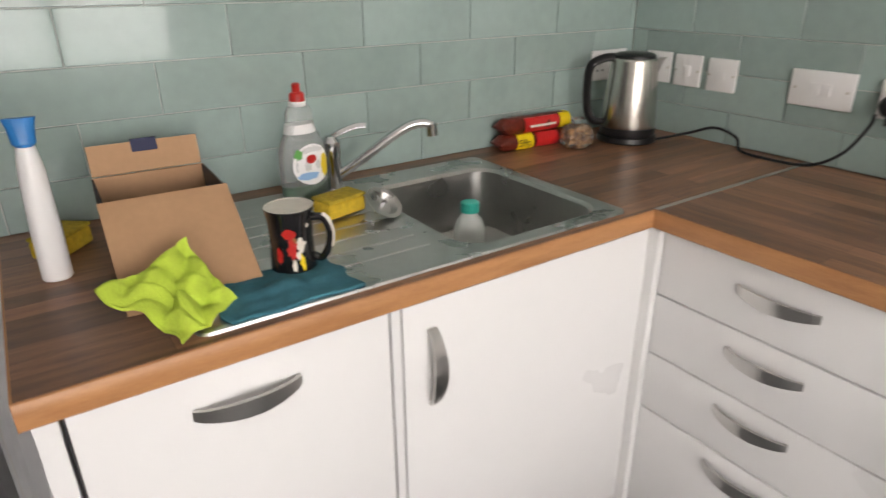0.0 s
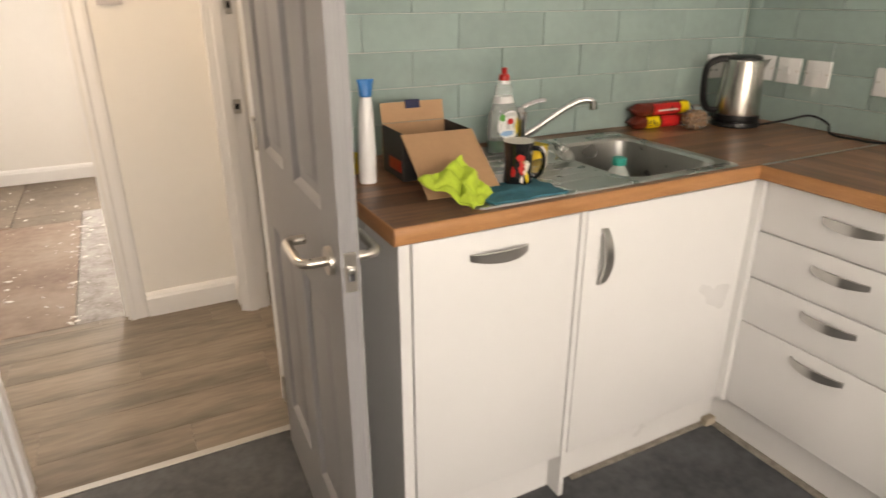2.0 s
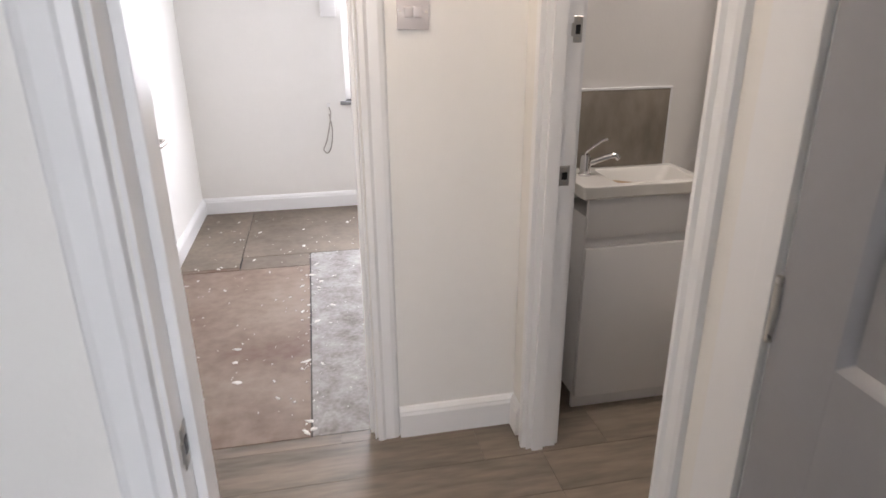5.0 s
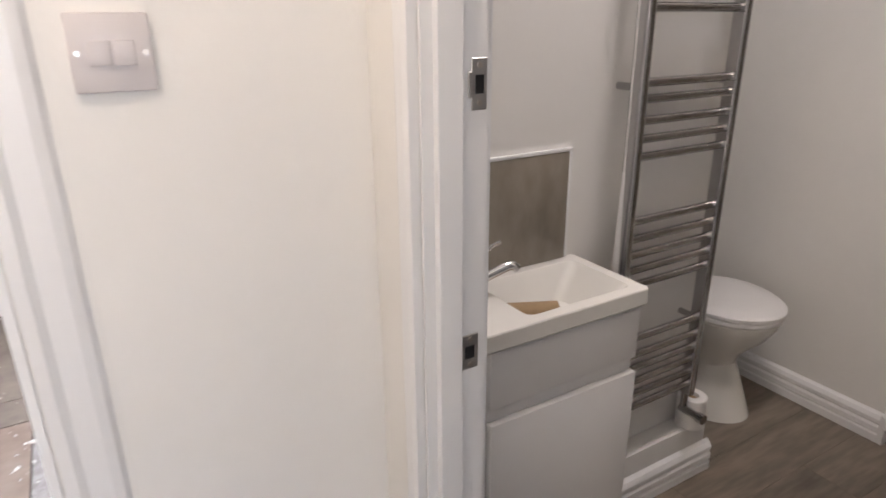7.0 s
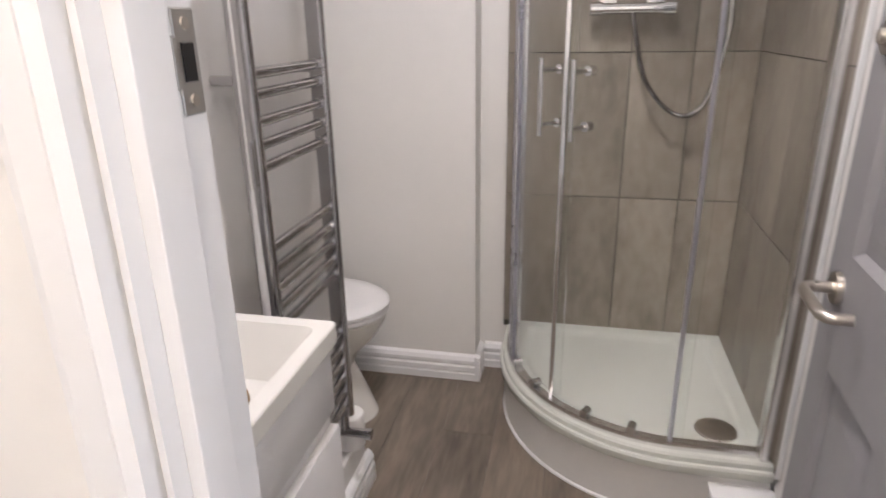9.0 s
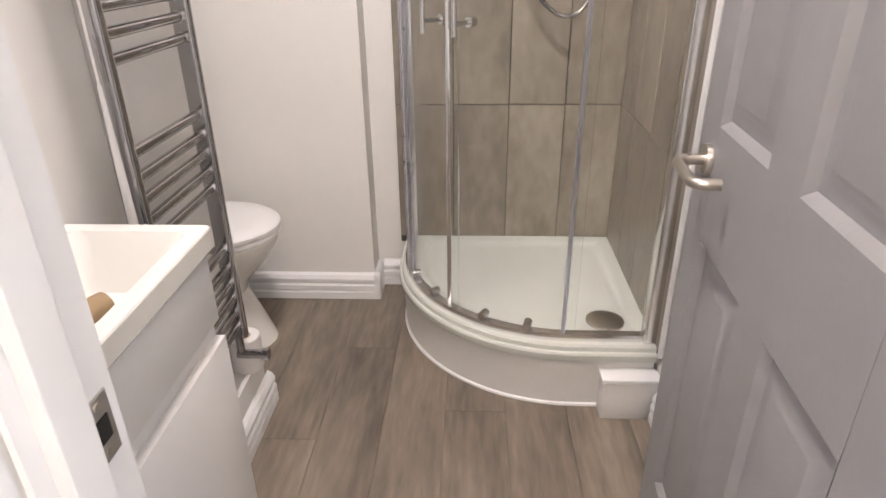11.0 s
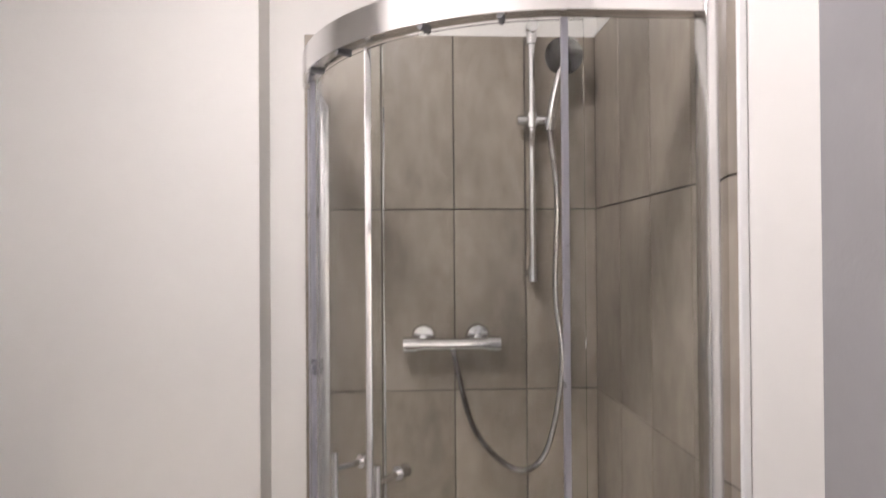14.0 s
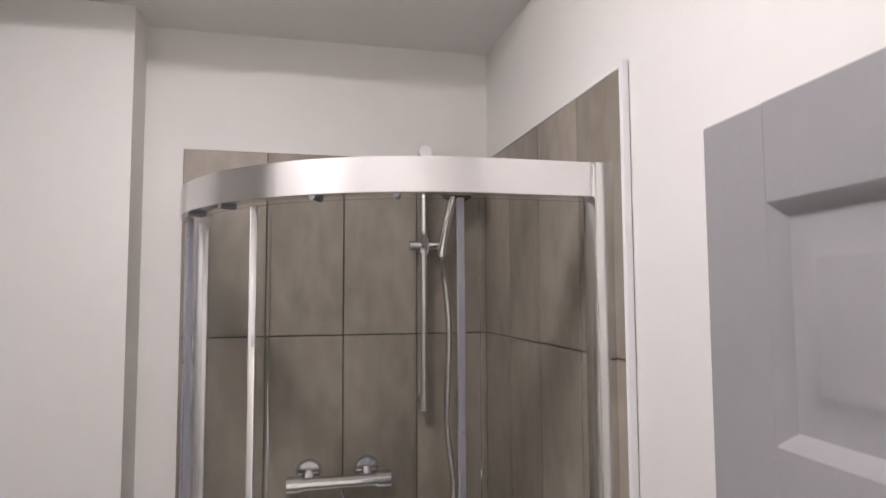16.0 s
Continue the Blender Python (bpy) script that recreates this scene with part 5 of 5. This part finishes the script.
# ---- bathroom and bare room small things ----
SHIFT = RAIL
pc = thing("pull_cord", "white pull cord with a slim handle", "pull cord", 0.672, 2.652, 0)
part("cord", rod(bmesh.new(), (0, 0, 1.05), (0, 0, 2.515), 0.0022, seg=8), CORD, pc)
part("toggle", spin([(0.004, 0.75), (0.008, 0.76), (0.008, 0.83), (0.0035, 1.052)], 16), WPLAST, pc)
part("ceiling_switch", spin([(0.035, 2.512), (0.04, 2.52), (0.042, 2.54)], 28), WPLAST, pc)
SHIFT = HOME
ca = thing("wall_cable", "loop of white aerial cable hanging from the wall", "cable", -0.555, 5.195, 0.735)
part("cable", hose(glide([(0, 0, 0), (0.01, -0.02, -0.04), (0.0, -0.015, -0.12), (-0.03, -0.02, -0.24), (-0.055, -0.02, -0.30), (-0.03, -0.025, -0.325), (0.0, -0.02, -0.28), (0.015, -0.015, -0.17), (0.0, -0.015, -0.05)], 6), 0.0045, 8), mat("aerial_cable", (0.42, 0.39, 0.35), 0.5), ca)
part("wall_clip", boxed(-0.012, 0.012, -0.008, 0.012, -0.005, 0.02, 0.002), WPLAST, ca)
jb = thing("junction_box", "small white box high on the bare room wall", "junction box", -0.515, 5.205, 1.36)
part("box", boxed(-0.05, 0.05, -0.03, 0, -0.03, 0.07, 0.004), WPLAST, jb)

# ---- pieces of walls and floors ----
SHIFT = HOME


def pieces(parent, cells, material, name, bev, thick, plane):
    """Tiles or boards as objects that share mesh data by size. cells: (u0, u1, v0, v1); plane maps (u, v, w) into the world."""
    cache = {}
    for u0, u1, v0, v1 in cells:
        key = (round(u1 - u0, 3), round(v1 - v0, 3))
        if key not in cache:
            a, b = key
            bm = bmesh.new()
            low = [(0, 0), (a, 0), (a, b), (0, b)]
            rings = [[plane(u, v, 0) for u, v in low], [plane(u, v, thick - bev) for u, v in low], [plane(u + bev * (1 if u == 0 else -1), v + bev * (1 if v == 0 else -1), thick) for u, v in low]]
            zero = plane(0, 0, 0)
            vr = [[bm.verts.new(p - zero) for p in r] for r in rings]
            for p, q in zip(vr, vr[1:]):
                for i in range(4):
                    bm.faces.new((p[i], p[(i + 1) % 4], q[(i + 1) % 4], q[i]))
            bm.faces.new(vr[-1])
            bmesh.ops.recalc_face_normals(bm, faces=bm.faces)
            me = bpy.data.meshes.new(name)
            bm.to_mesh(me)
            bm.free()
            me.materials.append(material)
            cache[key] = me
        ob = new(name, cache[key])
        ob.location = plane(u0, v0, 0)
        ob.parent = parent


def bond(u0, u1, rows, pitch, offs):
    """Running bond cells between u0 and u1: rows of (v0, v1), joints at offs[row % 2] + k * pitch."""
    out = []
    for r, (v0, v1) in enumerate(rows):
        u = offs[r % 2]
        while u > u0:
            u -= pitch
        while u < u1:
            a, b = max(u, u0), min(u + pitch, u1)
            if b - a > 0.012:
                out.append((a + 0.0012, b - 0.0012, v0 + 0.0012, v1 - 0.0012))
            u += pitch
    return out


rows = [(0.911, 0.998)] + [(0.998 + 0.1 * i, 1.098 + 0.1 * i) for i in range(7)]
tn = solid("tiling_north", boxed(-0.0, 1.735, 1.2555, 1.2598, 0.911, 1.70), GROUT, "grouted bed of glazed wall tiles", "tiling")
pieces(tn, bond(0.0, 1.727, rows, 0.3, (1.104 - 0.15, 1.104)), TILE, "tile", 0.0012, 0.0065, lambda u, v, w: Vector((u, 1.2570 - w, v)))
te = solid("tiling_east", boxed(1.7305, 1.7348, -1.2, 1.2555, 0.911, 1.70), GROUT, "grouted bed of glazed wall tiles", "tiling")
pieces(te, bond(-1.2, 1.249, rows, 0.3, (0.747 - 0.15, 0.747)), TILE, "tile", 0.0012, 0.0065, lambda u, v, w: Vector((1.7320 - w, u, v)))

SHIFT = SHOWER
rows = [(0.215, 0.737), (0.737, 1.237), (1.237, 1.737), (1.737, 2.222)]
ts = solid("tiling_shower_back", boxed(1.967, 1.9718, 1.548, 2.366, 0.19, 2.222), GROUT2, "grouted bed of stone-effect shower tiles", "tiling")
cells = [(max(1.556, a), min(2.366, a + 0.2), z0, z1) for z0, z1 in rows for a in (1.556, 1.756, 1.956, 2.156)]
cells = [(a + 0.0015, (b if b < 2.3 else 2.3665) - 0.0015, c + 0.0015, d - 0.0015) for a, b, c, d in cells]
pieces(ts, cells, STONE, "tile", 0.001, 0.007, lambda u, v, w: Vector((1.9685 - w, u, v)))
ts2 = solid("tiling_shower_side", boxed(1.192, 1.967, 1.5482, 1.5525, 0.19, 2.222), GROUT2, "grouted bed of stone-effect shower tiles", "tiling")
cells = [(max(1.194, a), a + 0.2, z0, z1) for z0, z1 in rows for a in (1.160, 1.360, 1.560, 1.760)]
pieces(ts2, [(a + 0.0015, b - 0.0015, c + 0.0015, d - 0.0015) for a, b, c, d in cells], STONE, "tile", 0.001, 0.007, lambda u, v, w: Vector((u, 1.5510 + w, v)))
solid("tile_trim", boxed(1.182, 1.1925, 1.5482, 1.5605, 0.2, 2.232, 0.001), GLOSSW, "white plastic tile edge trim", "trim")
solid("tile_trim", boxed(1.1925, 1.967, 1.5482, 1.5575, 2.222, 2.228, 0.001), GLOSSW, "white plastic tile edge trim", "trim")

SHIFT = SHOWER
# planks of hall and bathroom run along x
fl = solid("floor_planks", boxed(-1.60, 1.972, 1.44, 3.22, -0.0135, -0.0045), GROUT2, "grey-brown oak-effect vinyl plank floor", "floor")


def planks(x0, x1, y0, y1, seed):
    out, rnd = [], random.Random(seed)
    k = math.floor(y0 / 0.18)
    while k * 0.18 < y1:
        a, b = max(k * 0.18, y0), min(k * 0.18 + 0.18, y1)
        u = x0 - 1.22 * ((k * 0.37) % 1)
        while u < x1:
            p, q = max(u, x0), min(u + 1.22, x1)
            if q - p > 0.02 and b - a > 0.01:
                out.append((p + 0.0003, q - 0.0003, a + 0.0003, b - 0.0003))
            u += 1.22
        k += 1
    return out


pieces(fl, planks(-1.60, 0.047, 1.44, 2.575, 1) + planks(0.047, 1.972, 1.50, 3.22, 2), PLANK, "plank", 0.0006, 0.0045, lambda u, v, w: Vector((u, v, w - 0.0045)))
SHIFT = HOME
solid("threshold", boxed(-0.822, -0.064, 1.325, 1.350, -0.004, 0.0035, 0.001), STEEL, "thin metal threshold strip between two floors", "threshold")

# bare boards of the empty room
bb = solid("floor_boards", boxed(-1.49, 1.0, 2.47, 5.205, -0.0138, -0.0105), INK, "bare paint-spattered board floor", "floor")
pieces(bb, [(-1.49, -0.748, 2.475, 4.06), (-1.49, -1.14, 4.065, 4.10)], CHIP, "board", 0.001, 0.009, lambda u, v, w: Vector((u, v, w - 0.0105)))
pieces(bb, [(-0.742, 0.1, 2.475, 4.255), (0.105, 1.0, 2.475, 4.255)], GREYB, "board", 0.001, 0.009, lambda u, v, w: Vector((u, v, w - 0.0105)))
pieces(bb, [(-1.49, -1.145, 4.105, 5.205), (-1.14, 0.1, 4.26, 5.205), (0.105, 1.0, 4.26, 5.205), (-1.135, -0.748, 4.065, 4.255)], TANB, "board", 0.001, 0.009, lambda u, v, w: Vector((u, v, w - 0.0105)))
rnd = random.Random(11)
bm = bmesh.new()
for i in range(380):
    x, y = rnd.uniform(-1.42, 0.3), rnd.uniform(2.6, 5.0)
    if rnd.random() < 0.22:
        x = -0.745 + rnd.gauss(0, 0.03)
        y = rnd.uniform(2.5, 4.25)
    r = 0.002 + 0.010 * rnd.random() ** 5
    turn, long = rnd.uniform(0, 3.14), rnd.uniform(1.0, 2.6)
    ring = [(r * long * rnd.uniform(0.5, 1.3) * math.cos(t), r * rnd.uniform(0.4, 1.3) * math.sin(t)) for t in [i2 * math.pi / 4 for i2 in range(8)]]
    k = [(x + a * math.cos(turn) - b * math.sin(turn), y + a * math.sin(turn) + b * math.cos(turn)) for a, b in ring]
    a = [bm.verts.new((*p, -0.0014)) for p in k]
    b = [bm.verts.new((x + (p[0] - x) * 0.7, y + (p[1] - y) * 0.7, 0.0004 + r * 0.12)) for p in k]
    for q in range(8):
        bm.faces.new((a[q], a[(q + 1) % 8], b[(q + 1) % 8], b[q]))
    bm.faces.new(b)
sp_ = part("paint_spots", bm, mat("dried_paint", (0.72, 0.70, 0.66), 0.7, bump=0.3, bscale=100))
tagged(sp_, "dried white paint and plaster spots on bare boards", "paint spots", kind="stuff")
